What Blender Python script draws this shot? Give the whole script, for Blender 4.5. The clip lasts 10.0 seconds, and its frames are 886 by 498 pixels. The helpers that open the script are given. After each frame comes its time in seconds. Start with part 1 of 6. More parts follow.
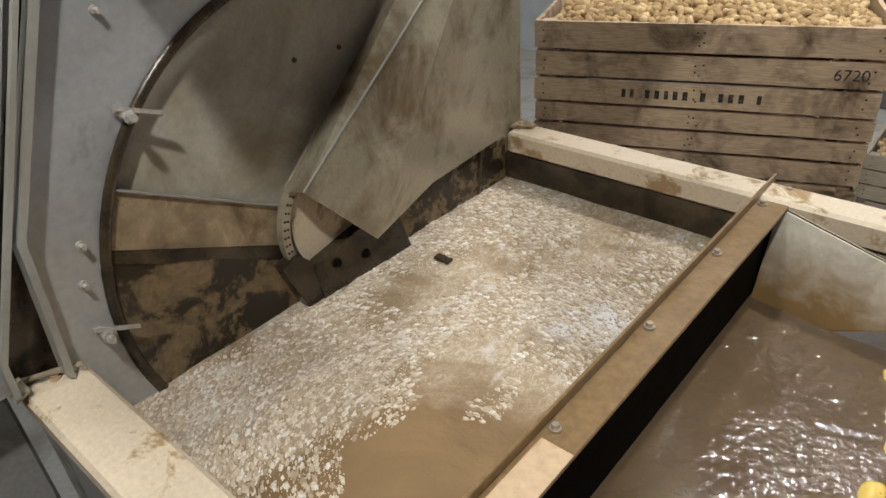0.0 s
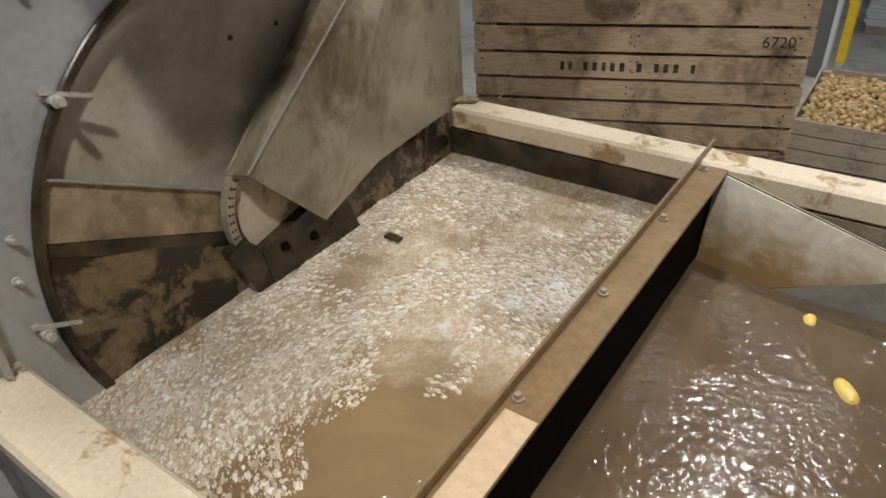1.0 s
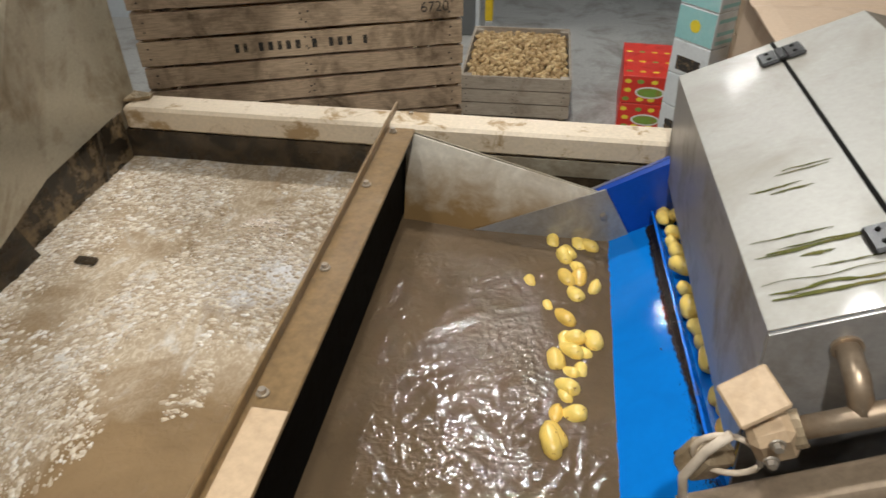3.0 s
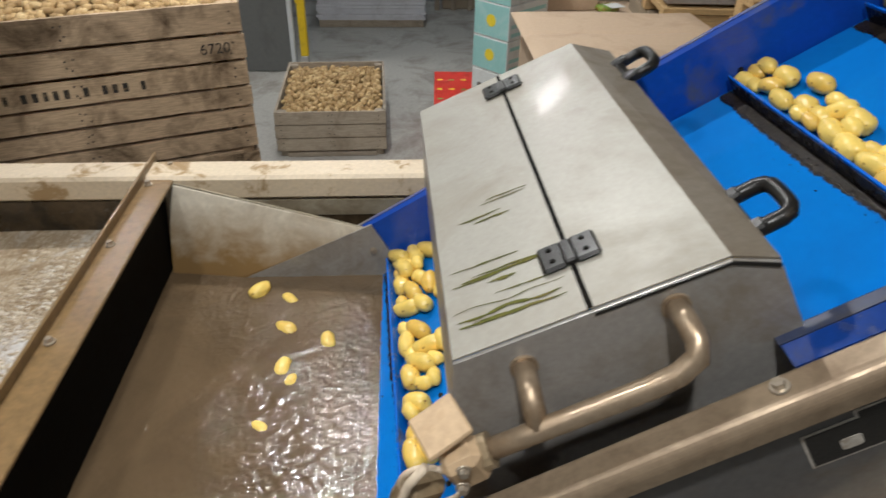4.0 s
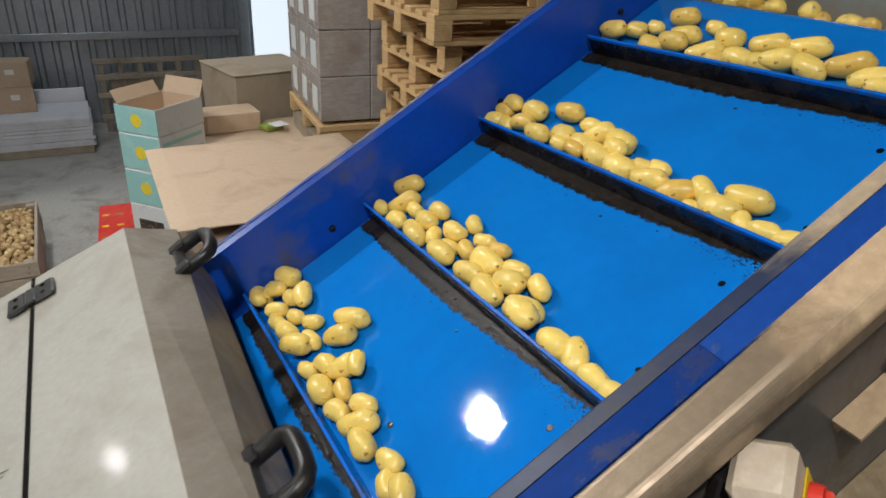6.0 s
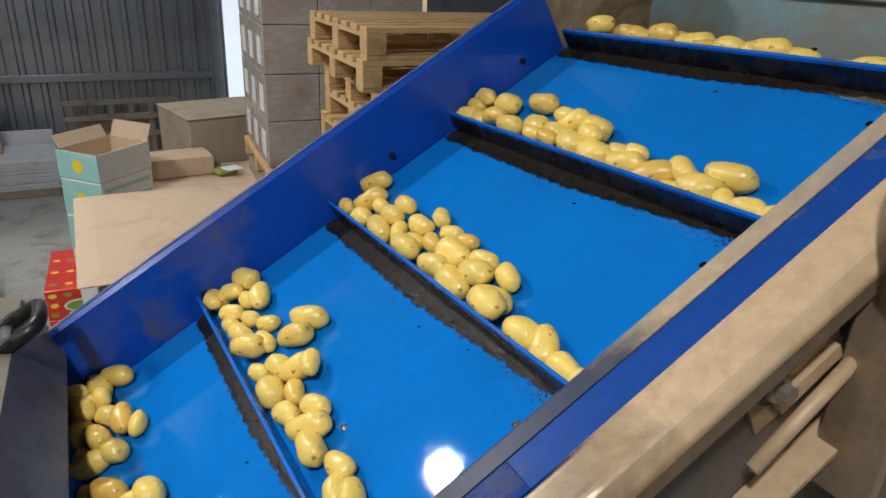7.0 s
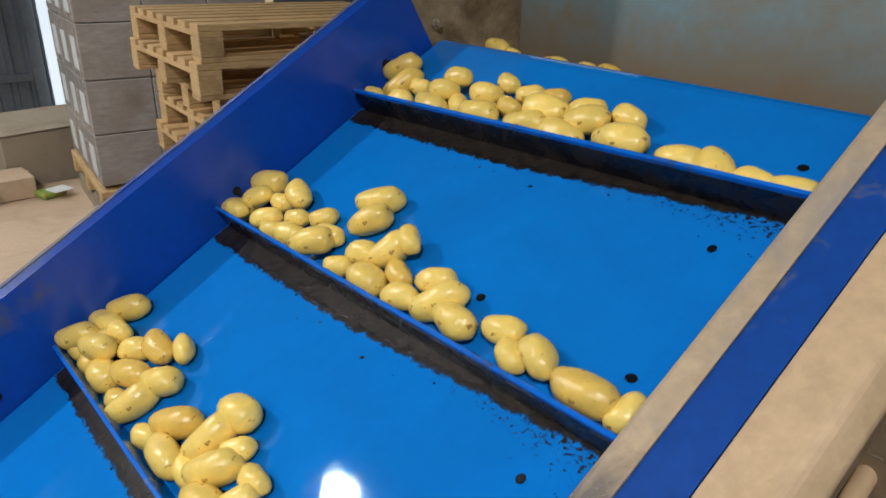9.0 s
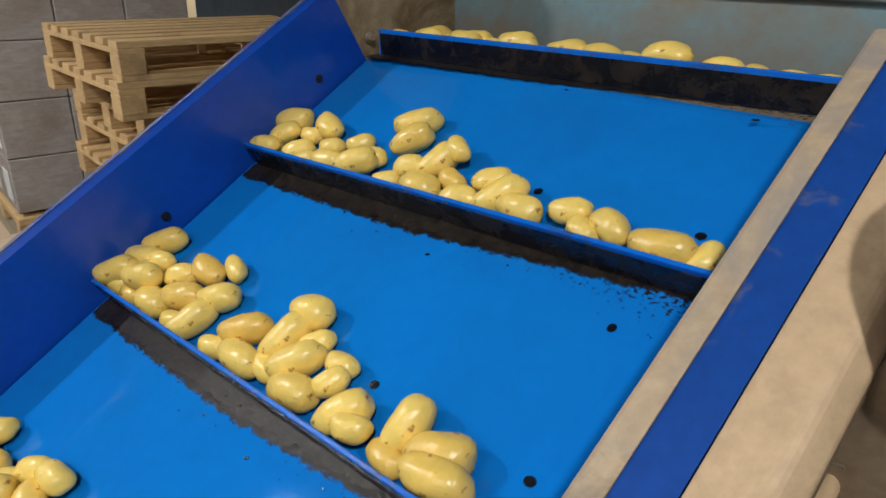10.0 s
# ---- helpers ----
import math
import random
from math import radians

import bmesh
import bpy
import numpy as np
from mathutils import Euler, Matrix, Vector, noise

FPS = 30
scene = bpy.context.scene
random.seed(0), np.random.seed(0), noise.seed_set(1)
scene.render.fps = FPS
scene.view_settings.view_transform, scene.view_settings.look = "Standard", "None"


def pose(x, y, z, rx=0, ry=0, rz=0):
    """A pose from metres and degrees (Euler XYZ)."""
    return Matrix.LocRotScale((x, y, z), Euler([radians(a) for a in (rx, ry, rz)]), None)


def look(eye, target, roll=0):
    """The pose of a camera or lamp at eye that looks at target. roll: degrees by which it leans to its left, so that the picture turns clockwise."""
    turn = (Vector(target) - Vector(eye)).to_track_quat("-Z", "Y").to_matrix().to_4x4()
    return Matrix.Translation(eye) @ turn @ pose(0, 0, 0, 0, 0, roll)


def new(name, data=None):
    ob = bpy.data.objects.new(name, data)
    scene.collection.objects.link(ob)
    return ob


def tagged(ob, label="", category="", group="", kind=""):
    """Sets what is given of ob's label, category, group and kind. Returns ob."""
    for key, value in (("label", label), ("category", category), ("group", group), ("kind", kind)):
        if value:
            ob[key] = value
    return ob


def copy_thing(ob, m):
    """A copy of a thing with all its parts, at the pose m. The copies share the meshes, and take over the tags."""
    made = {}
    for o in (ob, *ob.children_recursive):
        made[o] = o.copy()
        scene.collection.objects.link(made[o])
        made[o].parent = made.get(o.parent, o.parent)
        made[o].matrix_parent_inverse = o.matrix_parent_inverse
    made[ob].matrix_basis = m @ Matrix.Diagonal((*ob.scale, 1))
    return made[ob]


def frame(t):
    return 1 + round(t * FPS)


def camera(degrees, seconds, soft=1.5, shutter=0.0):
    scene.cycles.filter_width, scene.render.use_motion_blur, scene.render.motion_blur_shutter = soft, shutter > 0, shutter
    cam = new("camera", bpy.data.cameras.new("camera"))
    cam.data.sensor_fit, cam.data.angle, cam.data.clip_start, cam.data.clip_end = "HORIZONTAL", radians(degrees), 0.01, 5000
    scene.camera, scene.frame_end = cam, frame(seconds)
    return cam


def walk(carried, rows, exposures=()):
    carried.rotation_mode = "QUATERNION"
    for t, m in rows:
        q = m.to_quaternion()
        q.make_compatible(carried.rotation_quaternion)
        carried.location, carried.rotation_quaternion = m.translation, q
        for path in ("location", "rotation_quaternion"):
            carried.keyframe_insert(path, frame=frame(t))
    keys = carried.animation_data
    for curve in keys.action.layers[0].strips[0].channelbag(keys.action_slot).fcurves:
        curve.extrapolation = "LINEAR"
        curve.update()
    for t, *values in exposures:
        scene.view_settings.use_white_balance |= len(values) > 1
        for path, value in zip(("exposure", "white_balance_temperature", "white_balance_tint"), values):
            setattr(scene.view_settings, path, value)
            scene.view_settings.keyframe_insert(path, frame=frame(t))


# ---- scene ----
cam = camera(65.8, 10.0, 1.5, 0.3)
PATH = [
    (0, (0.559, -2.327, 2.154), (-0.605, -1.088, 1.100), -4.36),
    (0.5, (0.548, -2.335, 2.145), (-0.564, -1.069, 1.069), -4.27),
    (1, (0.531, -2.338, 2.136), (-0.486, -1.023, 1.025), -4.14),
    (1.5, (0.517, -2.332, 2.128), (-0.367, -0.953, 0.980), -3.50),
    (2, (0.503, -2.331, 2.123), (-0.178, -0.866, 0.944), -2.66),
    (3.5, (0.655, -2.317, 2.137), (0.574, -0.690, 0.975), 0.29),
    (4, (0.870, -2.283, 2.160), (0.983, -0.629, 1.043), 1.20),
    (4.5, (1.058, -2.248, 2.191), (1.336, -0.581, 1.121), 1.75),
    (5, (1.216, -2.199, 2.211), (1.697, -0.536, 1.209), 2.26),
    (5.5, (1.302, -2.115, 2.240), (1.955, -0.476, 1.298), 2.65),
    (6, (1.392, -1.987, 2.266), (2.224, -0.391, 1.393), 2.65),
    (7.5, (1.859, -1.942, 2.287), (2.730, -0.308, 1.529), 2.57),
    (8, (1.890, -1.848, 2.295), (2.825, -0.260, 1.518), 1.79),
    (8.5, (1.901, -1.737, 2.283), (2.970, -0.247, 1.486), 2.20),
    (9, (1.908, -1.665, 2.284), (3.075, -0.252, 1.484), 1.72),
    (9.5, (1.921, -1.643, 2.281), (3.150, -0.275, 1.495), 1.67),
    (10, (1.925, -1.627, 2.283), (3.233, -0.324, 1.516), 1.39),
]
walk(cam, [(t, look(eye, target, roll)) for t, eye, target, roll in PATH])

# ---- world and light ----
world = bpy.data.worlds.new("world")
scene.world = world
world.use_nodes = True
wn = world.node_tree
sky = wn.nodes.new("ShaderNodeTexSky")
sky.sky_type, sky.sun_disc = "NISHITA", False
sky.sun_elevation, sky.sun_rotation = radians(35), radians(60)
wn.links.new(sky.outputs[0], wn.nodes["Background"].inputs[0])
wn.nodes["Background"].inputs[1].default_value = 0.10

FLOOR = -1.0


def area_lamp(name, at, target, sx, sy, watts, colour):
    lamp = bpy.data.lights.new(name, "AREA")
    lamp.shape, lamp.size, lamp.size_y, lamp.energy, lamp.color = "RECTANGLE", sx, sy, watts, colour
    ob = new(name, lamp)
    ob.matrix_world = look(at, target)
    return ob


# ---- materials ----
def node_mat(name):
    m = bpy.data.materials.new(name)
    m.use_nodes = True
    return m, m.node_tree, m.node_tree.nodes["Principled BSDF"]


def ramp(nt, source, stops):
    r = nt.nodes.new("ShaderNodeValToRGB")
    els = r.color_ramp.elements
    while len(els) < len(stops):
        els.new(0.5)
    for e, (p, c) in zip(els, stops):
        e.position, e.color = p, (*c, 1) if len(c) == 3 else c
    nt.links.new(source, r.inputs[0])
    return r.outputs[0]


def noise_node(nt, scale, detail=5, rough=0.6, stretch=None, coords="Object", warp=0.0):
    tc = nt.nodes.new("ShaderNodeTexCoord")
    mp = nt.nodes.new("ShaderNodeMapping")
    mp.inputs["Scale"].default_value = stretch or (1, 1, 1)
    nt.links.new(tc.outputs[coords], mp.inputs[0])
    n = nt.nodes.new("ShaderNodeTexNoise")
    n.inputs["Scale"].default_value, n.inputs["Detail"].default_value, n.inputs["Roughness"].default_value = scale, detail, rough
    n.inputs["Distortion"].default_value = warp
    nt.links.new(mp.outputs[0], n.inputs["Vector"])
    return n.outputs["Fac"]


def mix(nt, fac, a, b, mode="MIX"):
    m = nt.nodes.new("ShaderNodeMix")
    m.data_type, m.blend_type = "RGBA", mode
    for sock, val in ((m.inputs[0], fac), (m.inputs[6], a), (m.inputs[7], b)):
        if hasattr(val, "links"):
            nt.links.new(val, sock)
        else:
            sock.default_value = val if not isinstance(val, tuple) else ((*val, 1) if len(val) == 3 else val)
    return m.outputs[2]


def bump(nt, bsdf, height, strength, distance=0.01):
    b = nt.nodes.new("ShaderNodeBump")
    b.inputs["Strength"].default_value, b.inputs["Distance"].default_value = strength, distance
    nt.links.new(height, b.inputs["Height"])
    nt.links.new(b.outputs[0], bsdf.inputs["Normal"])


def surface(name, base, dirt=None, dirt_at=(0.5, 0.62), dirt_scale=6, rough=(0.4, 0.7), metal=0.0, grain=60, grain_amt=0.25, bumpy=0.15,
            stretch=None, vary=0.0, spec=0.5, coat=0.0):
    """A base colour with fine grain, patches of dirt that also set the roughness, and fine relief."""
    m, nt, b = node_mat(name)
    fine = noise_node(nt, grain, 6, 0.65, stretch)
    dark = tuple(c * (1 - grain_amt) for c in base)
    light = tuple(min(1, c * (1 + grain_amt)) for c in base)
    col = ramp(nt, fine, [(0.3, dark), (0.7, light)])
    mask = ramp(nt, noise_node(nt, dirt_scale, 7, 0.68, warp=0.4), [(dirt_at[0], (0, 0, 0)), (dirt_at[1], (1, 1, 1))])
    if dirt:
        col = mix(nt, mask, col, dirt)
    if vary:
        info = nt.nodes.new("ShaderNodeObjectInfo")
        col = mix(nt, vary, col, ramp(nt, info.outputs["Random"], [(0, (0.25, 0.22, 0.18)), (1, (1, 0.95, 0.85))]), "OVERLAY")
    nt.links.new(col, b.inputs["Base Color"])
    r = nt.nodes.new("ShaderNodeMapRange")
    r.inputs[3].default_value, r.inputs[4].default_value = rough
    nt.links.new(mask, r.inputs[0])
    nt.links.new(r.outputs[0], b.inputs["Roughness"])
    b.inputs["Metallic"].default_value, b.inputs["Specular IOR Level"].default_value = metal, spec
    b.inputs["Coat Weight"].default_value, b.inputs["Coat Roughness"].default_value = coat, 0.08
    bump(nt, b, fine, bumpy, 0.004)
    return m


STEEL = surface("stainless_stained", (0.40, 0.35, 0.255), (0.17, 0.12, 0.065), (0.48, 0.68), 3.5, (0.34, 0.6), 0.35, 90, 0.12, 0.06)
PLATE = surface("galvanised_plate", (0.48, 0.475, 0.455), (0.22, 0.19, 0.14), (0.55, 0.75), 2.5, (0.4, 0.6), 0.5, 40, 0.10, 0.05)
HOOD = surface("hood_steel", (0.33, 0.315, 0.272), (0.26, 0.233, 0.185), (0.46, 0.70), 3, (0.42, 0.60), 0.1, 70, 0.07, 0.03, coat=0.09)
SHADED_SIDE = surface("shaded_side_steel", (0.095, 0.092, 0.09), (0.105, 0.085, 0.06), (0.5, 0.7), 6, (0.35, 0.6), 0.2, 50, 0.15, 0.06)
DRUM = surface("drum_steel", (0.46, 0.42, 0.34), (0.30, 0.245, 0.17), (0.48, 0.70), 2.6, (0.32, 0.6), 0.1, 60, 0.12, 0.05)
CHANNEL = surface("dirty_channel", (0.30, 0.225, 0.15), (0.18, 0.125, 0.078), (0.45, 0.70), 7, (0.36, 0.6), 0.45, 60, 0.14, 0.06)
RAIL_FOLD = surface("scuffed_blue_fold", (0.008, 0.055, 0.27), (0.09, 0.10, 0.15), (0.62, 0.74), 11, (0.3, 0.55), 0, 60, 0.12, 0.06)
RAIL_LIP = surface("scuffed_rail_lip", (0.02, 0.06, 0.30), (0.17, 0.155, 0.14), (0.44, 0.60), 5, (0.35, 0.6), 0.1, 30, 0.2, 0.08, (1, 9, 9))
LIP_DARK = surface("dark_rail_lip", (0.02, 0.03, 0.07), (0.06, 0.055, 0.05), (0.5, 0.7), 9, (0.45, 0.6), 0.0, 60, 0.14, 0.06)
CREST = surface("shaded_crest_steel", (0.20, 0.172, 0.135), (0.14, 0.11, 0.075), (0.46, 0.66), 4, (0.4, 0.6), 0.2, 70, 0.10, 0.05)
HOOD_SIDE = surface("hood_side_steel", (0.35, 0.335, 0.315), (0.25, 0.215, 0.17), (0.48, 0.66), 4, (0.35, 0.6), 0.4, 70, 0.10, 0.05)
MUD = surface("dried_mud_on_steel", (0.52, 0.37, 0.225), (0.40, 0.275, 0.16), (0.5, 0.7), 7, (0.5, 0.85), 0.1, 45, 0.12, 0.15)
RIM = surface("mud_splashed_rim", (0.62, 0.51, 0.365), (0.34, 0.225, 0.11), (0.55, 0.63), 7.5, (0.45, 0.8), 0.05, 70, 0.12, 0.2)
WET = surface("wet_brown_steel", (0.075, 0.052, 0.03), (0.022, 0.017, 0.011), (0.42, 0.62), 9, (0.12, 0.4), 0.2, 40, 0.35, 0.3)
BROWN = surface("silt_stained_steel", (0.40, 0.305, 0.19), (0.17, 0.115, 0.06), (0.45, 0.65), 5, (0.25, 0.6), 0.25, 35, 0.25, 0.2)
BEAM = surface("wet_beam", (0.20, 0.125, 0.055), (0.30, 0.205, 0.11), (0.52, 0.72), 4, (0.3, 0.55), 0.0, 40, 0.25, 0.2)
BLACK = surface("black_plastic", (0.014, 0.013, 0.012), (0.08, 0.06, 0.04), (0.62, 0.78), 12, (0.3, 0.6), 0, 80, 0.2, 0.15, spec=0.3)
BELT = surface("blue_belt", (0.003, 0.166, 0.56), (0.004, 0.136, 0.47), (0.45, 0.75), 2.2, (0.03, 0.06), 0, 32, 0.035, 0.06, spec=0.25)
RAIL = surface("blue_rail", (0.004, 0.055, 0.36), (0.085, 0.085, 0.095), (0.55, 0.74), 4.5, (0.28, 0.55), 0, 60, 0.10, 0.06)
FLIGHT = surface("blue_flight", (0.002, 0.13, 0.60), (0.02, 0.05, 0.16), (0.56, 0.66), 14, (0.2, 0.45), 0, 60, 0.1, 0.06)
NEAR_BLACK = surface("near_black", (0.005, 0.0045, 0.0035), (0.012, 0.009, 0.006), (0.5, 0.75), 20, (0.7, 0.85), 0, 60, 0.4, 0.2, spec=0.06)
BELT_GRIME_SHADE = surface("belt_grime_and_shade", (0.005, 0.006, 0.010), (0.026, 0.019, 0.013), (0.48, 0.68), 16, (0.2, 0.5), 0, 60, 0.4, 0.3, spec=0.3)
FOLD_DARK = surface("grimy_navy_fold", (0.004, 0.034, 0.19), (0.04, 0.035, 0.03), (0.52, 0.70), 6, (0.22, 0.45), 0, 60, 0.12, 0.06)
TROUGH = surface("splashed_trough", (0.21, 0.145, 0.075), (0.030, 0.022, 0.014), (0.42, 0.53), 6, (0.5, 0.14), 0.15, 40, 0.3, 0.3, (1, 1, 1.6))
WOOD = surface("weathered_board", (0.53, 0.385, 0.25), (0.13, 0.085, 0.048), (0.47, 0.70), 4.5, (0.65, 0.9), 0, 9, 0.30, 0.35, (1.2, 14, 14), 0.16)
WOOD_GREY = surface("grey_board", (0.33, 0.28, 0.22), (0.20, 0.16, 0.12), (0.5, 0.7), 4, (0.7, 0.9), 0, 9, 0.25, 0.3, (1.2, 14, 14), 0.15)
PINE = surface("pallet_pine", (0.52, 0.345, 0.165), (0.30, 0.18, 0.08), (0.55, 0.75), 5, (0.6, 0.9), 0, 8, 0.22, 0.3, (1.5, 12, 12), 0.15)
INK = surface("stencil_ink", (0.03, 0.025, 0.02), (0.20, 0.14, 0.08), (0.52, 0.62), 35, (0.7, 0.9), 0, 60, 0.3, 0.1)
CONCRETE = surface("concrete", (0.37, 0.36, 0.33), (0.22, 0.20, 0.17), (0.48, 0.66), 1.3, (0.5, 0.85), 0, 30, 0.15, 0.15)
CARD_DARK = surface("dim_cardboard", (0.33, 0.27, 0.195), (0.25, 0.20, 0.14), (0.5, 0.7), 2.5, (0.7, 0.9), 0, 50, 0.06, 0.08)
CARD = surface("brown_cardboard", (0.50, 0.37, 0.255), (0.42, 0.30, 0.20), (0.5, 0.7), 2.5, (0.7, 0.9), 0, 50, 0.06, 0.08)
CARD_WHITE = surface("white_cardboard", (0.66, 0.68, 0.67), (0.5, 0.5, 0.48), (0.55, 0.75), 4, (0.6, 0.8), 0, 50, 0.06, 0.05)
CARD_TEAL = surface("teal_print", (0.30, 0.56, 0.54), (0.42, 0.62, 0.60), (0.5, 0.7), 6, (0.5, 0.7), 0, 50, 0.05, 0.05)
CARD_RED = surface("red_print", (0.66, 0.035, 0.02), (0.5, 0.03, 0.02), (0.5, 0.7), 5, (0.35, 0.6), 0, 50, 0.05, 0.05)
PRINT_YELLOW = surface("yellow_print", (0.80, 0.62, 0.04), None, (0.5, 0.6), 6, (0.5, 0.7), 0, 50, 0.1, 0.05)
LIME = surface("lime_crust", (0.50, 0.47, 0.42), (0.36, 0.31, 0.25), (0.45, 0.65), 40, (0.5, 0.8), 0.2, 60, 0.15, 0.3)
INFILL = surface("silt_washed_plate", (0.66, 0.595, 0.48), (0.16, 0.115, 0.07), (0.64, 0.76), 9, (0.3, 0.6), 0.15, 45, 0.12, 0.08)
PRINT_WHITE = surface("white_print", (0.75, 0.72, 0.68), None, (0.5, 0.6), 6, (0.5, 0.7), 0, 50, 0.1, 0.05)
PRINT_GREEN = surface("green_print", (0.20, 0.34, 0.05), (0.3, 0.2, 0.05), (0.5, 0.6), 20, (0.5, 0.7), 0, 50, 0.1, 0.05)
SHEET = surface("grey_sheet", (0.70, 0.71, 0.75), (0.58, 0.58, 0.61), (0.5, 0.7), 3, (0.45, 0.7), 0.1, 50, 0.06, 0.05)
WRAP = surface("film_wrapped_carton", (0.40, 0.36, 0.33), (0.30, 0.24, 0.20), (0.45, 0.65), 2.2, (0.18, 0.4), 0, 14, 0.16, 0.4, (1, 1, 4))
CLAD = surface("steel_cladding", (0.36, 0.39, 0.42), (0.24, 0.255, 0.27), (0.5, 0.7), 0.8, (0.32, 0.5), 0.6, 20, 0.12, 0.05)
ROOF = surface("grey_roof_sheet", (0.16, 0.16, 0.16), (0.11, 0.11, 0.11), (0.5, 0.75), 1.5, (0.6, 0.8), 0, 20, 0.06, 0.03)
WALL_WHITE = surface("white_panel_wall", (0.62, 0.65, 0.66), (0.5, 0.52, 0.52), (0.5, 0.75), 1.5, (0.5, 0.7), 0, 20, 0.04, 0.03)
DOOR_GREY = surface("grey_door", (0.135, 0.14, 0.135), (0.10, 0.10, 0.095), (0.5, 0.7), 1.4, (0.5, 0.7), 0, 20, 0.06, 0.04)
YELLOW = surface("yellow_paint", (0.75, 0.52, 0.02), (0.5, 0.33, 0.03), (0.55, 0.7), 6, (0.4, 0.7), 0, 30, 0.08, 0.05)
RED_PLASTIC = surface("red_plastic", (0.68, 0.05, 0.03), (0.5, 0.2, 0.12), (0.55, 0.7), 12, (0.3, 0.6), 0, 40, 0.1, 0.05)
DUSTY = surface("dusty_plastic", (0.60, 0.50, 0.38), (0.45, 0.34, 0.22), (0.5, 0.7), 9, (0.5, 0.8), 0, 40, 0.1, 0.08)
PIPE = surface("dirty_pipe", (0.38, 0.29, 0.20), (0.26, 0.18, 0.11), (0.5, 0.7), 9, (0.28, 0.55), 0.6, 60, 0.12, 0.06)
GUARD = surface("purple_grey_guard", (0.30, 0.26, 0.27), (0.20, 0.16, 0.14), (0.5, 0.7), 8, (0.35, 0.6), 0.4, 40, 0.1, 0.05)
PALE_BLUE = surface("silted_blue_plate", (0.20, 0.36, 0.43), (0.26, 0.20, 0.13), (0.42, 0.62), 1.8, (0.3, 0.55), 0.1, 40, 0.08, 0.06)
BOLT = surface("bolt_steel", (0.50, 0.44, 0.36), (0.35, 0.27, 0.18), (0.5, 0.7), 40, (0.3, 0.5), 0.7, 60, 0.1, 0.05)
ALGAE = surface("green_streak", (0.085, 0.088, 0.012), (0.15, 0.12, 0.04), (0.48, 0.64), 30, (0.6, 0.8), 0, 60, 0.2, 0.1, spec=0.15)


def potato_mat(name, base, spot, rough, spots=(0.63, 0.70)):
    m, nt, b = node_mat(name)
    info = nt.nodes.new("ShaderNodeObjectInfo")
    tint = ramp(nt, info.outputs["Random"], [(0, (base[0] * 0.84, base[1] * 0.74, base[2] * 0.62)), (0.3, tuple(c * 0.92 for c in base)), (1, tuple(min(1, c * 1.1) for c in base))])
    patch = ramp(nt, noise_node(nt, 16, 4, 0.6, coords="Object"), [(0.42, (0.86, 0.86, 0.86)), (0.64, (1.08, 1.02, 0.92))])
    col = mix(nt, 1.0, tint, patch, "MULTIPLY")
    col = mix(nt, ramp(nt, noise_node(nt, 58, 3, 0.5), [(spots[0], (0, 0, 0)), (spots[1], (1, 1, 1))]), col, spot)
    nt.links.new(col, b.inputs["Base Color"])
    b.inputs["Roughness"].default_value = rough
    b.inputs["Subsurface Weight"].default_value = 0.0
    bump(nt, b, noise_node(nt, 60, 5, 0.6), 0.45, 0.004)
    return m


POTATO = potato_mat("washed_potato_skin", (0.90, 0.655, 0.165), (0.32, 0.17, 0.05), 0.27, (0.64, 0.70))


def raw_mat():
    m, nt, b = node_mat("earthy_potato_skin")
    geo = nt.nodes.new("ShaderNodeNewGeometry")
    col = ramp(nt, geo.outputs["Random Per Island"], [(0, (0.30, 0.19, 0.08)), (0.6, (0.50, 0.335, 0.15)), (1, (0.66, 0.49, 0.255))])
    col = mix(nt, ramp(nt, noise_node(nt, 25, 4), [(0.5, (0, 0, 0)), (0.7, (1, 1, 1))]), col, (0.28, 0.17, 0.07))
    nt.links.new(col, b.inputs["Base Color"])
    b.inputs["Roughness"].default_value = 0.75
    return m


RAW = raw_mat()


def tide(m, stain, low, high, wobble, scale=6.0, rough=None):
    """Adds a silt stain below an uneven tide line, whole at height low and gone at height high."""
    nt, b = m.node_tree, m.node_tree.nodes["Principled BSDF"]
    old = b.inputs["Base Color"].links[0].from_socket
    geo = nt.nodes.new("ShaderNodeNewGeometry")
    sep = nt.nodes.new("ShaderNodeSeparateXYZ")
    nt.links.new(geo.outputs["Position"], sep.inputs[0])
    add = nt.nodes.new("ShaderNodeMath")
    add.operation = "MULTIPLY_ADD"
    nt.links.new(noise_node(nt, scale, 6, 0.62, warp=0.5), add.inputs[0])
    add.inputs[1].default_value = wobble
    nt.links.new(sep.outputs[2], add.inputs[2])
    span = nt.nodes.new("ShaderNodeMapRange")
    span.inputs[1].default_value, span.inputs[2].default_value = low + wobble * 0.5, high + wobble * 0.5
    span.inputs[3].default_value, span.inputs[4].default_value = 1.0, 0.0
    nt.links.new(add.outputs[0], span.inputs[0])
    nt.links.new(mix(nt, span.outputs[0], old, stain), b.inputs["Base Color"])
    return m


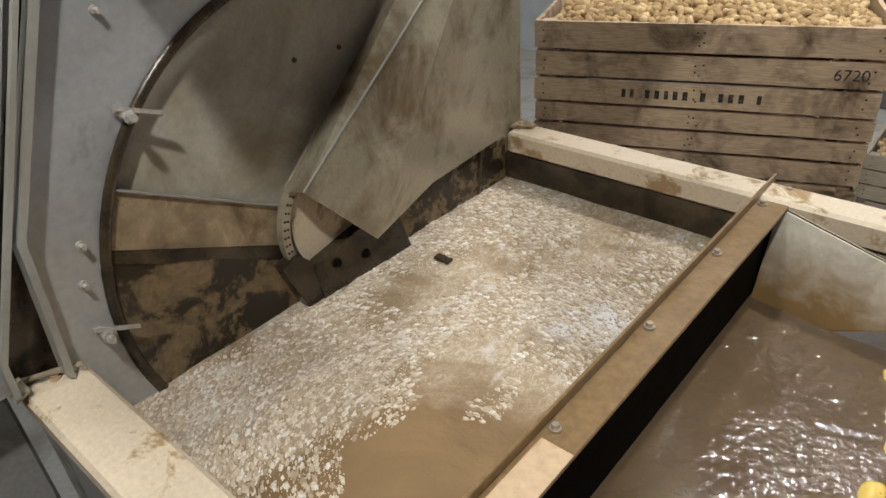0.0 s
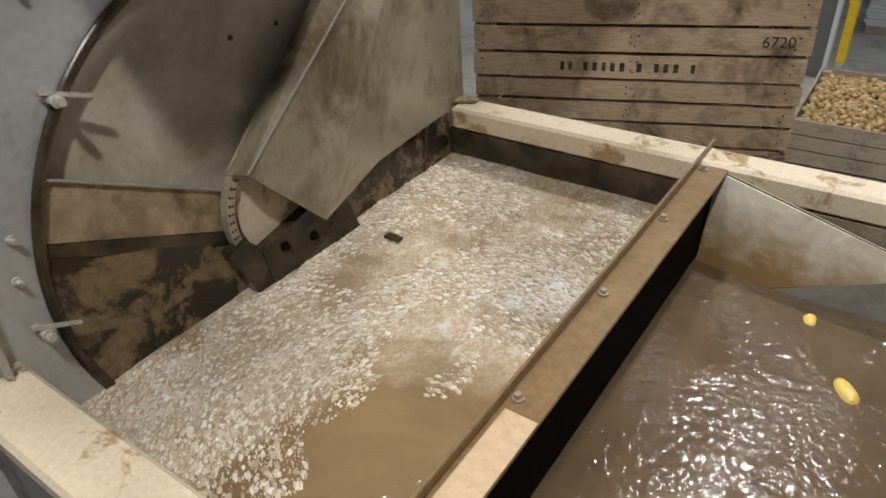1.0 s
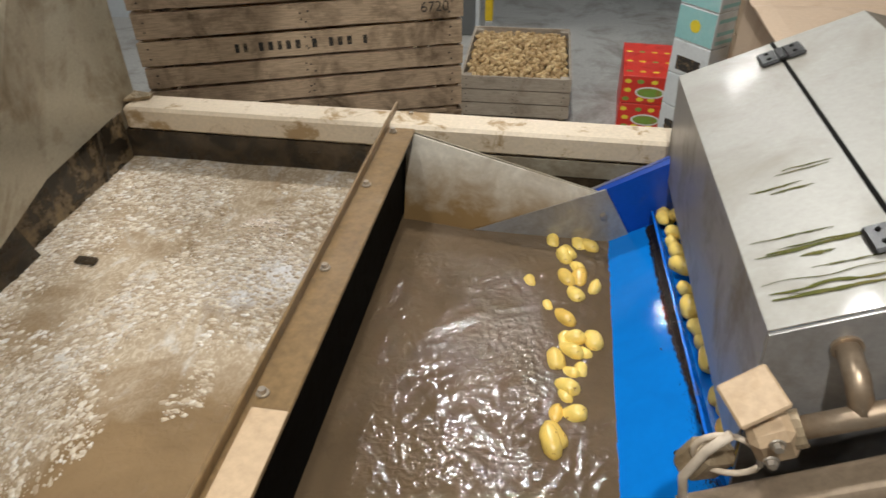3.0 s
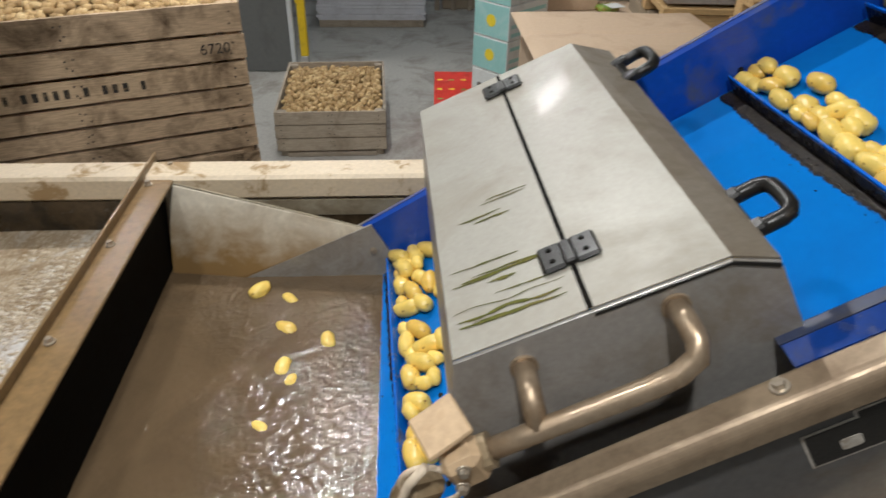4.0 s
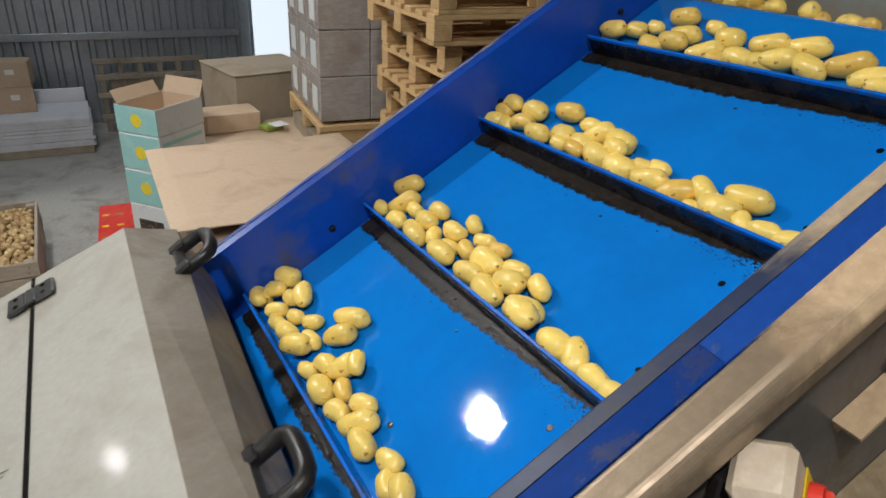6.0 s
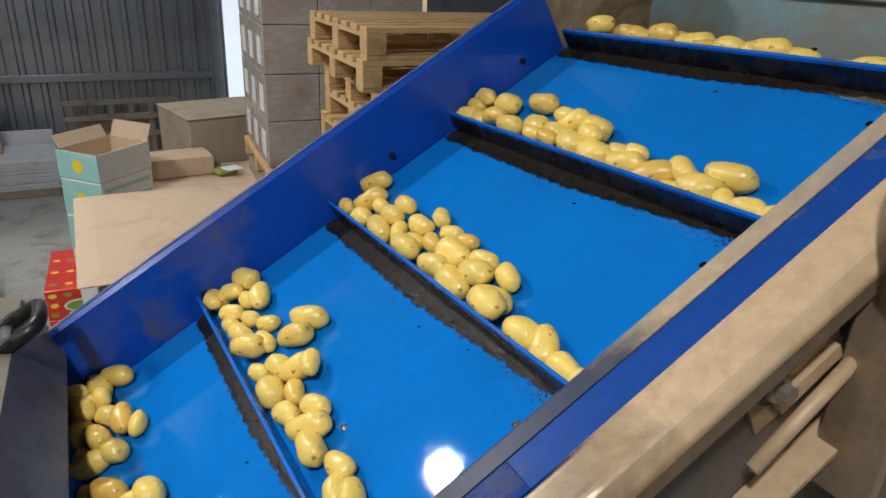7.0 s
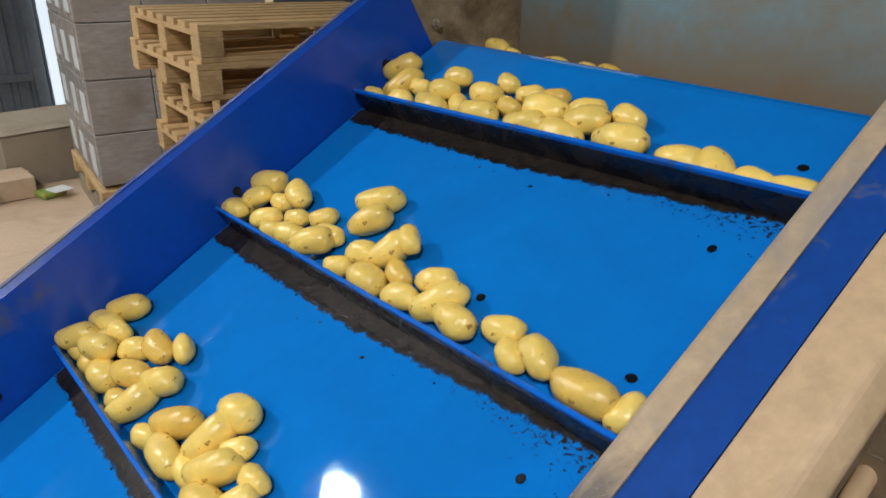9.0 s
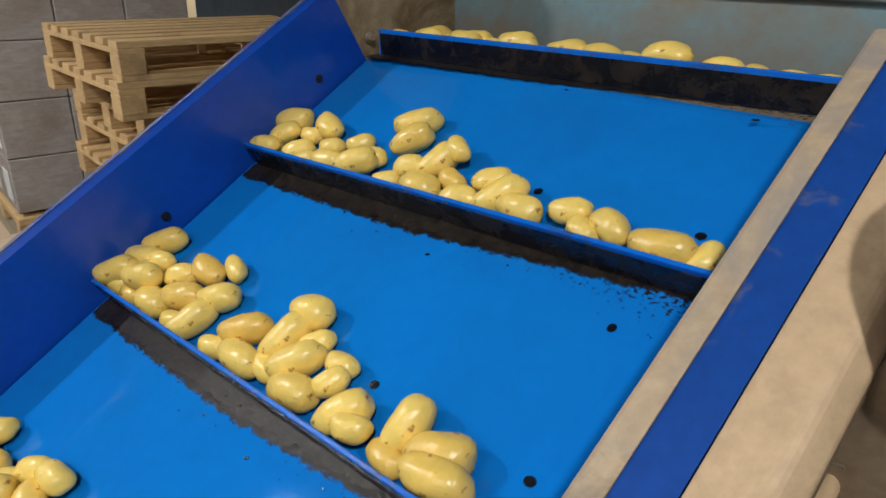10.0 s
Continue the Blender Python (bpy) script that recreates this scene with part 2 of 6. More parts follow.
def thinning(m, low, high):
    """Lets a layer of dust thin out in ragged patches from x = high down to x = low."""
    nt, b = m.node_tree, m.node_tree.nodes["Principled BSDF"]
    geo = nt.nodes.new("ShaderNodeNewGeometry")
    sep = nt.nodes.new("ShaderNodeSeparateXYZ")
    nt.links.new(geo.outputs["Position"], sep.inputs[0])
    span = nt.nodes.new("ShaderNodeMapRange")
    span.inputs[1].default_value, span.inputs[2].default_value = low, high
    nt.links.new(sep.outputs[0], span.inputs[0])
    add = nt.nodes.new("ShaderNodeMath")
    add.operation = "MULTIPLY_ADD"
    nt.links.new(noise_node(nt, 11, 7, 0.65, warp=0.5), add.inputs[0])
    add.inputs[1].default_value = 0.9
    nt.links.new(span.outputs[0], add.inputs[2])
    nt.links.new(ramp(nt, add.outputs[0], [(0.55, (0, 0, 0)), (1.0, (1, 1, 1))]), b.inputs["Alpha"])
    return m


DUST = thinning(surface("dried_dust_layer", (0.52, 0.37, 0.225), (0.40, 0.275, 0.16), (0.5, 0.7), 7, (0.5, 0.85), 0.05, 45, 0.12, 0.15), 2.12, 2.50)
LIP_DUST = thinning(surface("dusty_tan_lip", (0.44, 0.335, 0.225), (0.30, 0.255, 0.215), (0.46, 0.64), 6, (0.4, 0.7), 0.05, 40, 0.14, 0.08), 2.24, 2.50)


def water_mat(name, base, froth, wave, depth):
    """Opaque silty water: glossy, small waves, with froth away from the open swirl where froth is given."""
    m, nt, b = node_mat(name)
    col = ramp(nt, noise_node(nt, 3.0, 5, 0.6, warp=1.2), [(0.35, tuple(c * 0.86 for c in base)), (0.68, tuple(c * 1.14 for c in base))])
    waves = noise_node(nt, wave, 3, 0.5, (1, 1, 1), warp=0.5)
    b.inputs["Specular IOR Level"].default_value = 0.42
    if froth:
        tc = nt.nodes.new("ShaderNodeTexCoord")
        wob = nt.nodes.new("ShaderNodeTexNoise")
        wob.inputs["Scale"].default_value, wob.inputs["Detail"].default_value = 4.0, 5
        nt.links.new(tc.outputs["Object"], wob.inputs["Vector"])
        off = nt.nodes.new("ShaderNodeVectorMath")
        off.operation = "MULTIPLY_ADD"
        nt.links.new(wob.outputs["Color"], off.inputs[0])
        off.inputs[1].default_value = (0.30, 0.30, 0)
        nt.links.new(tc.outputs["Object"], off.inputs[2])
        dist = nt.nodes.new("ShaderNodeVectorMath")
        dist.operation = "DISTANCE"
        nt.links.new(off.outputs[0], dist.inputs[0])
        dist.inputs[1].default_value = (0.05, -1.56, 0.785)
        big = ramp(nt, dist.outputs["Value"], [(0.46, (0.0, 0.0, 0.0)), (0.58, (1, 1, 1))])
        patch = ramp(nt, noise_node(nt, 2.6, 5, 0.6, (1, 1.6, 1), warp=1.0), [(0.38, (0.25, 0.25, 0.25)), (0.52, (1, 1, 1))])
        film = mix(nt, 1.0, big, patch, "MULTIPLY")
        col = mix(nt, mix(nt, 1.0, film, (0.75, 0.75, 0.75), "MULTIPLY"), col, (0.46, 0.37, 0.265))
        small = ramp(nt, noise_node(nt, 48, 7, 0.72, (1.0, 0.6, 1), warp=1.8), [(0.46, (0, 0, 0)), (0.58, (1, 1, 1))])
        mask = mix(nt, 1.0, film, small, "MULTIPLY")
        col = mix(nt, mask, col, froth)
        pale = mix(nt, 1.0, film, ramp(nt, noise_node(nt, 4.2, 6, 0.68, (1.5, 0.8, 1), warp=1.4), [(0.53, (0, 0, 0)), (0.66, (0.9, 0.9, 0.9))]), "MULTIPLY")
        col = mix(nt, pale, col, (0.66, 0.63, 0.58))
        # two pale patches: the water's sheen mixed into its base colour
        for spot, size in (((-0.80, -1.58, 0.785), 0.17), ((-0.16, -0.62, 0.785), 0.20)):
            away = nt.nodes.new("ShaderNodeVectorMath")
            away.operation = "DISTANCE"
            nt.links.new(off.outputs[0], away.inputs[0])
            away.inputs[1].default_value = spot
            sheen = ramp(nt, away.outputs["Value"], [(size * 0.35, (0.9, 0.9, 0.9)), (size, (0, 0, 0))])
            sheen = mix(nt, 1.0, sheen, ramp(nt, noise_node(nt, 22, 7, 0.7, (1, 0.6, 1), warp=1.0), [(0.38, (0.15, 0.15, 0.15)), (0.56, (1, 1, 1))]), "MULTIPLY")
            col = mix(nt, sheen, col, (0.74, 0.73, 0.72))
        nt.links.new(mix(nt, mask, (0.12, 0.12, 0.12), (0.42, 0.42, 0.42)), b.inputs["Roughness"])
    else:
        b.inputs["Roughness"].default_value = 0.07
    nt.links.new(col, b.inputs["Base Color"])
    bump(nt, b, waves, depth, 0.02)
    return m


WATER_FROTH = water_mat("frothy_silty_water", (0.225, 0.147, 0.075), (0.50, 0.405, 0.285), 30, 0.35)
WATER = water_mat("silty_water", (0.115, 0.078, 0.044), None, 38, 0.22)
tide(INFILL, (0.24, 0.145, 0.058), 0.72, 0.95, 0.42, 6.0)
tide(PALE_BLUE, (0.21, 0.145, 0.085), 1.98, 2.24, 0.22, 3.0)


def froth_mat():
    """Froth in flakes that run from tan to cream to grey-white."""
    m, nt, b = node_mat("froth")
    geo = nt.nodes.new("ShaderNodeNewGeometry")
    col = ramp(nt, geo.outputs["Random Per Island"], [(0, (0.33, 0.24, 0.15)), (0.4, (0.54, 0.44, 0.31)), (0.75, (0.70, 0.62, 0.49)), (1, (0.82, 0.79, 0.73))])
    col = mix(nt, ramp(nt, noise_node(nt, 110, 4), [(0.45, (0, 0, 0)), (0.65, (0.6, 0.6, 0.6))]), col, (0.33, 0.24, 0.15))
    nt.links.new(col, b.inputs["Base Color"])
    b.inputs["Roughness"].default_value = 0.4
    bump(nt, b, noise_node(nt, 220, 4), 0.5, 0.003)
    return m


FROTH_FLAKE = froth_mat()


# ---- mesh helpers ----
def link_mesh(name, bm, material, smooth=False, parent=None):
    me = bpy.data.meshes.new(name)
    bmesh.ops.recalc_face_normals(bm, faces=bm.faces)
    bm.to_mesh(me)
    bm.free()
    me.materials.append(material)
    if smooth:
        me.polygons.foreach_set("use_smooth", [True] * len(me.polygons))
    ob = new(name, me)
    if parent:
        ob.parent = parent
    return ob


def thing(name, base=(0, 0, 0), rz=0.0, label="", category="", group="", kind=""):
    ob = new(name)
    ob.empty_display_size = 0.1
    ob.matrix_world = pose(*base, 0, 0, rz)
    return tagged(ob, label, category, group, kind)


def part(name, bm, material, parent, label="", smooth=False, here=False):
    """One mesh under a thing. Its corners are in the world unless here is set."""
    if not here:
        root = parent
        m = Matrix.Identity(4)
        chain = []
        while root:
            chain.append(root.matrix_basis.copy())
            root = root.parent
        for c in reversed(chain):
            m = m @ c
        bm.transform(m.inverted())
    ob = link_mesh(name, bm, material, smooth, parent)
    if label:
        tagged(ob, label)
    return ob


def single(name, bm, material, label, category, group="", kind="", smooth=False):
    return tagged(link_mesh(name, bm, material, smooth), label, category, group, kind)


def add_box(bm, lo, hi, bevel=0.0, m=None):
    """A box from corner to corner, with bevelled edges."""
    c = [(a + b) / 2 for a, b in zip(lo, hi)]
    s = [abs(b - a) for a, b in zip(lo, hi)]
    made = bmesh.ops.create_cube(bm, size=1.0, matrix=Matrix.LocRotScale(c, None, s))
    vs = made["verts"]
    if bevel:
        es = list({e for v in vs for e in v.link_edges})
        r = bmesh.ops.bevel(bm, geom=es, offset=bevel, segments=1, affect="EDGES", clamp_overlap=True)
        vs = list({v for f in r["faces"] for v in f.verts} | {v for v in vs if v.is_valid})
    if m:
        bmesh.ops.transform(bm, matrix=m, verts=vs)
    return vs


def boxed(lo, hi, bevel=0.0, m=None):
    bm = bmesh.new()
    add_box(bm, lo, hi, bevel, m)
    return bm


def prism(points, offset, bm=None):
    """A flat polygon, thickened by the vector offset."""
    bm = bm or bmesh.new()
    a = [bm.verts.new(p) for p in points]
    b = [bm.verts.new(Vector(p) + Vector(offset)) for p in points]
    bm.faces.new(a)
    bm.faces.new(list(reversed(b)))
    for i in range(len(a)):
        j = (i + 1) % len(a)
        bm.faces.new((a[i], b[i], b[j], a[j]))
    return bm


def tube(points, radius, sides=12, bm=None, caps=True):
    """A round tube along a line of points."""
    bm = bm or bmesh.new()
    pts = [Vector(p) for p in points]
    rings = []
    side = None
    for i, p in enumerate(pts):
        d = (pts[min(i + 1, len(pts) - 1)] - pts[max(i - 1, 0)]).normalized()
        if side is None:
            side = d.orthogonal().normalized()
        side = (side - d * side.dot(d)).normalized()
        up = d.cross(side)
        rings.append([bm.verts.new(p + radius * (math.cos(a) * side + math.sin(a) * up)) for a in [k * math.tau / sides for k in range(sides)]])
    for r, q in zip(rings, rings[1:]):
        for k in range(sides):
            bm.faces.new((r[k], r[(k + 1) % sides], q[(k + 1) % sides], q[k]))
    if caps:
        bm.faces.new(rings[0])
        bm.faces.new(rings[-1])
    return bm


def arc_points(centre, a_vec, b_vec, start, stop, steps):
    c, a, b = Vector(centre), Vector(a_vec), Vector(b_vec)
    return [c + a * math.cos(t) + b * math.sin(t) for t in [start + (stop - start) * k / steps for k in range(steps + 1)]]


def bolt_mesh(at, axis, r=0.008, h=0.008):
    q = Vector(axis).to_track_quat("Z", "Y")
    bm = bmesh.new()
    m = Matrix.LocRotScale(Vector(at) + Vector(axis).normalized() * h * 0.3, q, None)
    bmesh.ops.create_cone(bm, cap_ends=True, segments=16, radius1=r * 1.5, radius2=r * 1.4, depth=h * 0.3, matrix=m)
    m = Matrix.LocRotScale(Vector(at) + Vector(axis).normalized() * h * 0.9, q, None)
    bmesh.ops.create_cone(bm, cap_ends=True, segments=6, radius1=r, radius2=r * 0.92, depth=h, matrix=m)
    return bm


def potato_mesh(seed, detail=2, length=0.047, width=0.031):
    """A lumpy oval potato, its long axis along x."""
    rnd = random.Random(seed)
    bm = bmesh.new()
    bmesh.ops.create_icosphere(bm, subdivisions=detail, radius=1)
    bend, taper = rnd.uniform(-0.25, 0.25), rnd.uniform(-0.14, 0.14)
    off = Vector((rnd.uniform(0, 50), rnd.uniform(0, 50), rnd.uniform(0, 50)))
    fat = rnd.uniform(0.92, 1.08)
    for v in bm.verts:
        p = v.co.copy()
        k = 1 + 0.13 * noise.noise(p * 1.25 + off) + 0.03 * noise.noise(p * 3.1 + off)
        box = (abs(p.x) ** 2.5 + (p.y ** 2 + p.z ** 2) ** 1.25) ** -0.4
        p = p * min(box, 1.12)
        v.co = Vector((p.x * length * k, (p.y * fat * (1 + taper * p.x) + bend * (p.x ** 2 - 0.4) * 0.6) * width * k, p.z * width * 0.93 * k * (1 + taper * p.x)))
    return bm

# ---- the hall ----
floor = single("floor", boxed((-6, -6, FLOOR - 0.2), (9, 13, FLOOR)), CONCRETE, "worn grey concrete floor of the packing hall", "floor", kind="structure")
ceiling = single("ceiling", boxed((-6, -6, 4.6), (9, 13, 4.8)), ROOF, "grey sheet ceiling of the packing hall", "ceiling", kind="structure")


def wall(name, lo, hi, mat, label):
    return single(name, boxed(lo, hi), mat, label, "wall", kind="structure")


wall("wall_south", (-6, -6.2, FLOOR), (9, -6, 4.6), ROOF, "grey panel wall behind the washing line")
wall("wall_west", (-6.2, -6, FLOOR), (-6, 13, 4.6), ROOF, "grey panel wall at the end of the hall")
wall("wall_east", (9, -6, FLOOR), (9.2, 13, 4.6), ROOF, "grey panel wall at the far side of the hall")
wall("wall_north_west", (-6, 6.75, FLOOR), (-1.42, 6.95, 4.6), WALL_WHITE, "white insulated panel wall beside the grey door")
wall("wall_north_lintel", (-1.42, 6.75, 2.4), (9, 6.95, 4.6), WALL_WHITE, "white insulated panel over the wide opening")


def corrugated(name, x0, x1, y, z0, z1, along_x=True, pitch=0.25, depth=0.05):
    """Ribbed steel cladding, one folded sheet with thickness."""
    prof, x = [], x0
    while x < x1:
        for dx, d in ((0, 0), (0.14, 0), (0.165, depth), (0.225, depth)):
            prof.append((min(x + dx, x1), y - d))
        x += pitch
    prof = prof + [(p, q + 0.01) for p, q in reversed(prof)]
    pts = [(p, q, z0) if along_x else (q, p, z0) for p, q in prof]
    bm = prism(pts, (0, 0, z1 - z0))
    return single(name, bm, CLAD, "ribbed grey steel cladding wall", "wall", kind="structure")


corrugated("wall_north", -2.5, 3.85, 10.3, FLOOR, 4.6)
corrugated("wall_north_east", 10.3, 12.8, 4.0, FLOOR, 4.6, False)
single("trim", boxed((-2.5, 10.20, 0.32), (3.8, 10.26, 0.43), 0.005), CLAD, "grey steel rail across the cladding", "rail", kind="structure")
single("trim", boxed((3.70, 10.1, FLOOR), (3.86, 10.26, 4.6), 0.005), CLAD, "grey steel corner post of the cladding", "post", kind="structure")

# daylight door strip beside the cladding
day, dnt, db = node_mat("daylight_panel")
db.inputs["Base Color"].default_value = (0.8, 0.85, 0.9, 1)
db.inputs["Emission Color"].default_value = (0.80, 0.90, 1.0, 1)
db.inputs["Emission Strength"].default_value = 0.85
single("backdrop", boxed((3.90, 10.0, FLOOR), (5.6, 10.05, 2.4)), day, "bright translucent daylight panel beyond the store", "backdrop", kind="structure")

# sliding door and its post
door = thing("door_1", (-1.0, 6.7, FLOOR), label="closed dark grey sliding door with white edge trims", category="door", kind="structure")
part("door_leaf", boxed((-1.42, 6.66, FLOOR + 0.01), (-0.56, 6.74, 2.4), 0.004), DOOR_GREY, door)
part("edge_trim", boxed((-0.555, 6.63, FLOOR), (-0.50, 6.75, 2.4), 0.006), WALL_WHITE, door, "white steel edge trim")
part("edge_trim", boxed((-1.48, 6.62, FLOOR), (-1.425, 6.745, 2.4), 0.006), WALL_WHITE, door, "white steel edge trim")
post = thing("bollard", (-0.38, 6.66, FLOOR), label="yellow steel guard post with a grey base sleeve", category="bollard")
part("post", boxed((-0.43, 6.61, FLOOR + 0.22), (-0.33, 6.71, 0.06), 0.012), YELLOW, post)
part("base_sleeve", boxed((-0.425, 6.60, FLOOR), (-0.335, 6.715, FLOOR + 0.22), 0.006), PLATE, post, "bare galvanised base")
part("cap_plate", boxed((-0.44, 6.60, -0.10), (-0.40, 6.62, 0.15), 0.004), YELLOW, post)


# ---- wooden potato boxes ----
def box_slat(lx, h, t, seed):
    """A board with slightly wavy top and bottom edges."""
    rnd = random.Random(seed)
    bm = bmesh.new()
    n = 10
    top = [(lx * (i / n - 0.5), 0, h / 2 + rnd.uniform(-0.0022, 0.0022)) for i in range(n + 1)]
    low = [(lx * (i / n - 0.5), 0, -h / 2 + rnd.uniform(-0.0022, 0.0022)) for i in range(n, -1, -1)]
    return prism(top + low, (0, t, 0), bm)


def heap(name, lx, ly, z, dome, count, size, seed, parent, label):
    """Earthy potatoes heaped in a box, one mesh of small lumps."""
    rnd = random.Random(seed)
    src = potato_mesh(seed, 1, size * 0.5, size * 0.36)
    sv = [v.co.copy() for v in src.verts]
    for i, v in enumerate(src.verts):
        v.index = i
    sf = [[v.index for v in f.verts] for f in src.faces]
    src.free()
    verts, faces = [], []
    nx = max(3, int(math.sqrt(count * lx / ly)))
    ny = max(3, int(count / nx))
    for layer in range(2):
        for i in range(nx):
            for j in range(ny):
                x = (i + 0.5 + rnd.uniform(-0.42, 0.42)) / nx * 2 - 1
                y = (j + 0.5 + rnd.uniform(-0.42, 0.42)) / ny * 2 - 1
                h = z + dome * (1 - x * x) * (1 - y * y) + rnd.uniform(-0.012, 0.012) - layer * 0.035
                m = Matrix.LocRotScale((x * lx * 0.485, y * ly * 0.485, h), Euler((rnd.uniform(0, 6), rnd.uniform(-0.5, 0.5), rnd.uniform(0, 6.3))),
                                       Vector((1, 1, 1)) * rnd.uniform(0.75, 1.15))
                o = len(verts)
                verts += [m @ v for v in sv]
                faces += [[o + k for k in f] for f in sf]
    me = bpy.data.meshes.new(name)
    me.from_pydata(verts, [], faces)
    me.materials.append(RAW)
    me.polygons.foreach_set("use_smooth", [True] * len(me.polygons))
    ob = new(name, me)
    ob.parent = parent
    return tagged(ob, label, kind="stuff")


def potato_box(lx, ly, heights, gap, mat, base, rz, label, filled, seed, feet=0.10, dome=0.05, count=900, writing=False):
    """A slatted bulk box: boards on four sides, corner posts, skids."""
    box = thing("potato_box", base, rz, label, "crate", "wooden potato boxes")
    total = sum(heights) + gap * (len(heights) - 1)
    t = 0.024
    z = feet
    rnd = random.Random(seed)
    for i, h in enumerate(reversed(heights)):
        zc = z + h / 2
        for side in range(4):
            length = lx if side % 2 == 0 else ly - 2 * t - 0.004
            bm = box_slat(length, h, t, seed * 50 + i * 4 + side)
            jog = rnd.uniform(-0.006, 0.006)
            if side == 0:
                bm.transform(pose(jog, -ly / 2, zc))
            elif side == 2:
                bm.transform(pose(jog, ly / 2 - t, zc))
            elif side == 1:
                bm.transform(pose(lx / 2 - t, 0, zc, 0, 0, 90) @ pose(0, -t, 0))
            else:
                bm.transform(pose(-lx / 2 + t, 0, zc, 0, 0, 90))
            part("slat", bm, mat, box, here=True)
        z += h + gap
    for sx in (-1, 1):
        for sy in (-1, 1):
            x, y = sx * (lx / 2 - t - 0.045), sy * (ly / 2 - t - 0.045)
            part("corner_post", boxed((x - 0.04, y - 0.04, 0.0), (x + 0.04, y + 0.04, feet + total - 0.01), 0.004), mat, box, here=True)
    for y in (-ly / 2 + 0.05, 0, ly / 2 - 0.05):
        part("skid", boxed((-lx / 2 + 0.1, y - 0.05, 0.001), (lx / 2 - 0.1, y + 0.05, feet - 0.022), 0.004), mat, box, here=True)
    part("bottom_board", boxed((-lx / 2 + 0.12, -ly / 2 + 0.035, feet - 0.02), (lx / 2 - 0.12, ly / 2 - 0.035, feet + 0.005)), mat, box, here=True)
    nail = bmesh.new()
    bmesh.ops.create_cone(nail, cap_ends=True, segments=7, radius1=0.007, radius2=0.004, depth=0.003)
    nail_me = bpy.data.meshes.new("nail_head")
    nail.to_mesh(nail_me)
    nail.free()
    nail_me.materials.append(INK)
    z = feet
    for h in reversed(heights):
        for x in (-lx / 2 + 0.06, -0.012, 0.02, lx / 2 - 0.075):
            for dz in (0.3, 0.7):
                o = new("nail_head", nail_me)
                o.parent = box
                o.matrix_basis = pose(x + rnd.uniform(-0.012, 0.012), -ly / 2 - 0.0005, z + h * dz + rnd.uniform(-0.01, 0.01), 90)
        z += h + gap
    if filled:
        heap("potato_heap", lx - 0.06, ly - 0.06, feet + total - 0.06, dome, count, 0.075, seed, box, "earthy unwashed potatoes in a heap")
    return box


UPPER = (0.155, 0.135, 0.131, 0.107, 0.107, 0.116)
BX, BY, BANG = -0.878 - 0.351 * 0.61, 1.355 + 0.936 * 0.61, 20.6
box_low = potato_box(1.83, 1.22, (0.16, 0.146, 0.142, 0.118, 0.118, 0.125, 0.125), 0.022, WOOD, (BX, BY, FLOOR), BANG,
                     "weathered slatted potato box carrying another box", False, 3, feet=0.19)
box_up = potato_box(1.83, 1.22, UPPER, 0.022, WOOD, (BX, BY, 1.158 - 0.10 - 0.861), BANG,
                    "weathered slatted wooden potato box heaped with earthy potatoes, stencilled front", True, 4, dome=0.07, count=1050)
crate = potato_box(1.10, 1.50, (0.13, 0.13, 0.13), 0.012, WOOD_GREY, (0.14, 4.88, FLOOR), 1.5,
                   "low grey slatted crate filled with earthy potatoes on the concrete floor", True, 9, feet=0.07, dome=0.05, count=520)


def writing(text, size, at, parent, name, label):
    cu = bpy.data.curves.new(name, "FONT")
    cu.body, cu.size, cu.extrude = text, size, 0.0008
    cu.align_x, cu.align_y = "LEFT", "CENTER"
    cu.materials.append(INK)
    ob = new(name, cu)
    ob.parent = parent
    ob.matrix_basis = pose(*at, 90, 0, 0)
    return tagged(ob, label)


# stencils on the upper box front: the owner's name as plain bars, the tally number lettered
fz = 0.10 + 0.861 - 0.155 - 0.135 - 0.044 - 0.066
x = -0.40
for w in (0.035, 0.035, 0, 0.042, 0.042, 0.036, 0.042, 0.044, 0, 0.046, 0, 0.04, 0.042, 0.044, 0, 0.036):
    if w:
        part("stencil_bar", boxed((x, -0.6115, fz - 0.025), (x + w * 0.62, -0.6105, fz + 0.025), 0.0004), INK, box_up, "faded black stencil bar", here=True)
    x += (w or 0.028) + 0.011
writing("6720", 0.085, (0.665, -0.6112, fz + 0.155), box_up, "stencil_number", "faded black stencilled number")


# ---- pallets ----
def pallet_proto(base, rz, label):
    p = thing("pallet", base, rz, label, "pallet", "stacked wooden pallets")
    lx, ly = 1.2, 1.0
    for i in range(7):
        y = -ly / 2 + 0.05 + i * (ly - 0.10) / 6
        part("deck_board", boxed((-lx / 2, y - 0.047, 0.122), (lx / 2, y + 0.047, 0.149), 0.002), PINE, p, here=True)
    for x in (-lx / 2 + 0.05, 0, lx / 2 - 0.05):
        part("cross_board", boxed((x - 0.05, -ly / 2, 0.1), (x + 0.05, ly / 2, 0.1215), 0.002), PINE, p, here=True)
        for y in (-ly / 2 + 0.05, 0, ly / 2 - 0.05):
            part("block", boxed((x - 0.05, y - 0.05, 0.022), (x + 0.05, y + 0.05, 0.0995), 0.003), PINE, p, here=True)
    for y in (-ly / 2 + 0.05, 0, ly / 2 - 0.05):
        part("bottom_board", boxed((-lx / 2, y - 0.05, 0.0), (lx / 2, y + 0.05, 0.0215), 0.002), PINE, p, here=True)
    return p


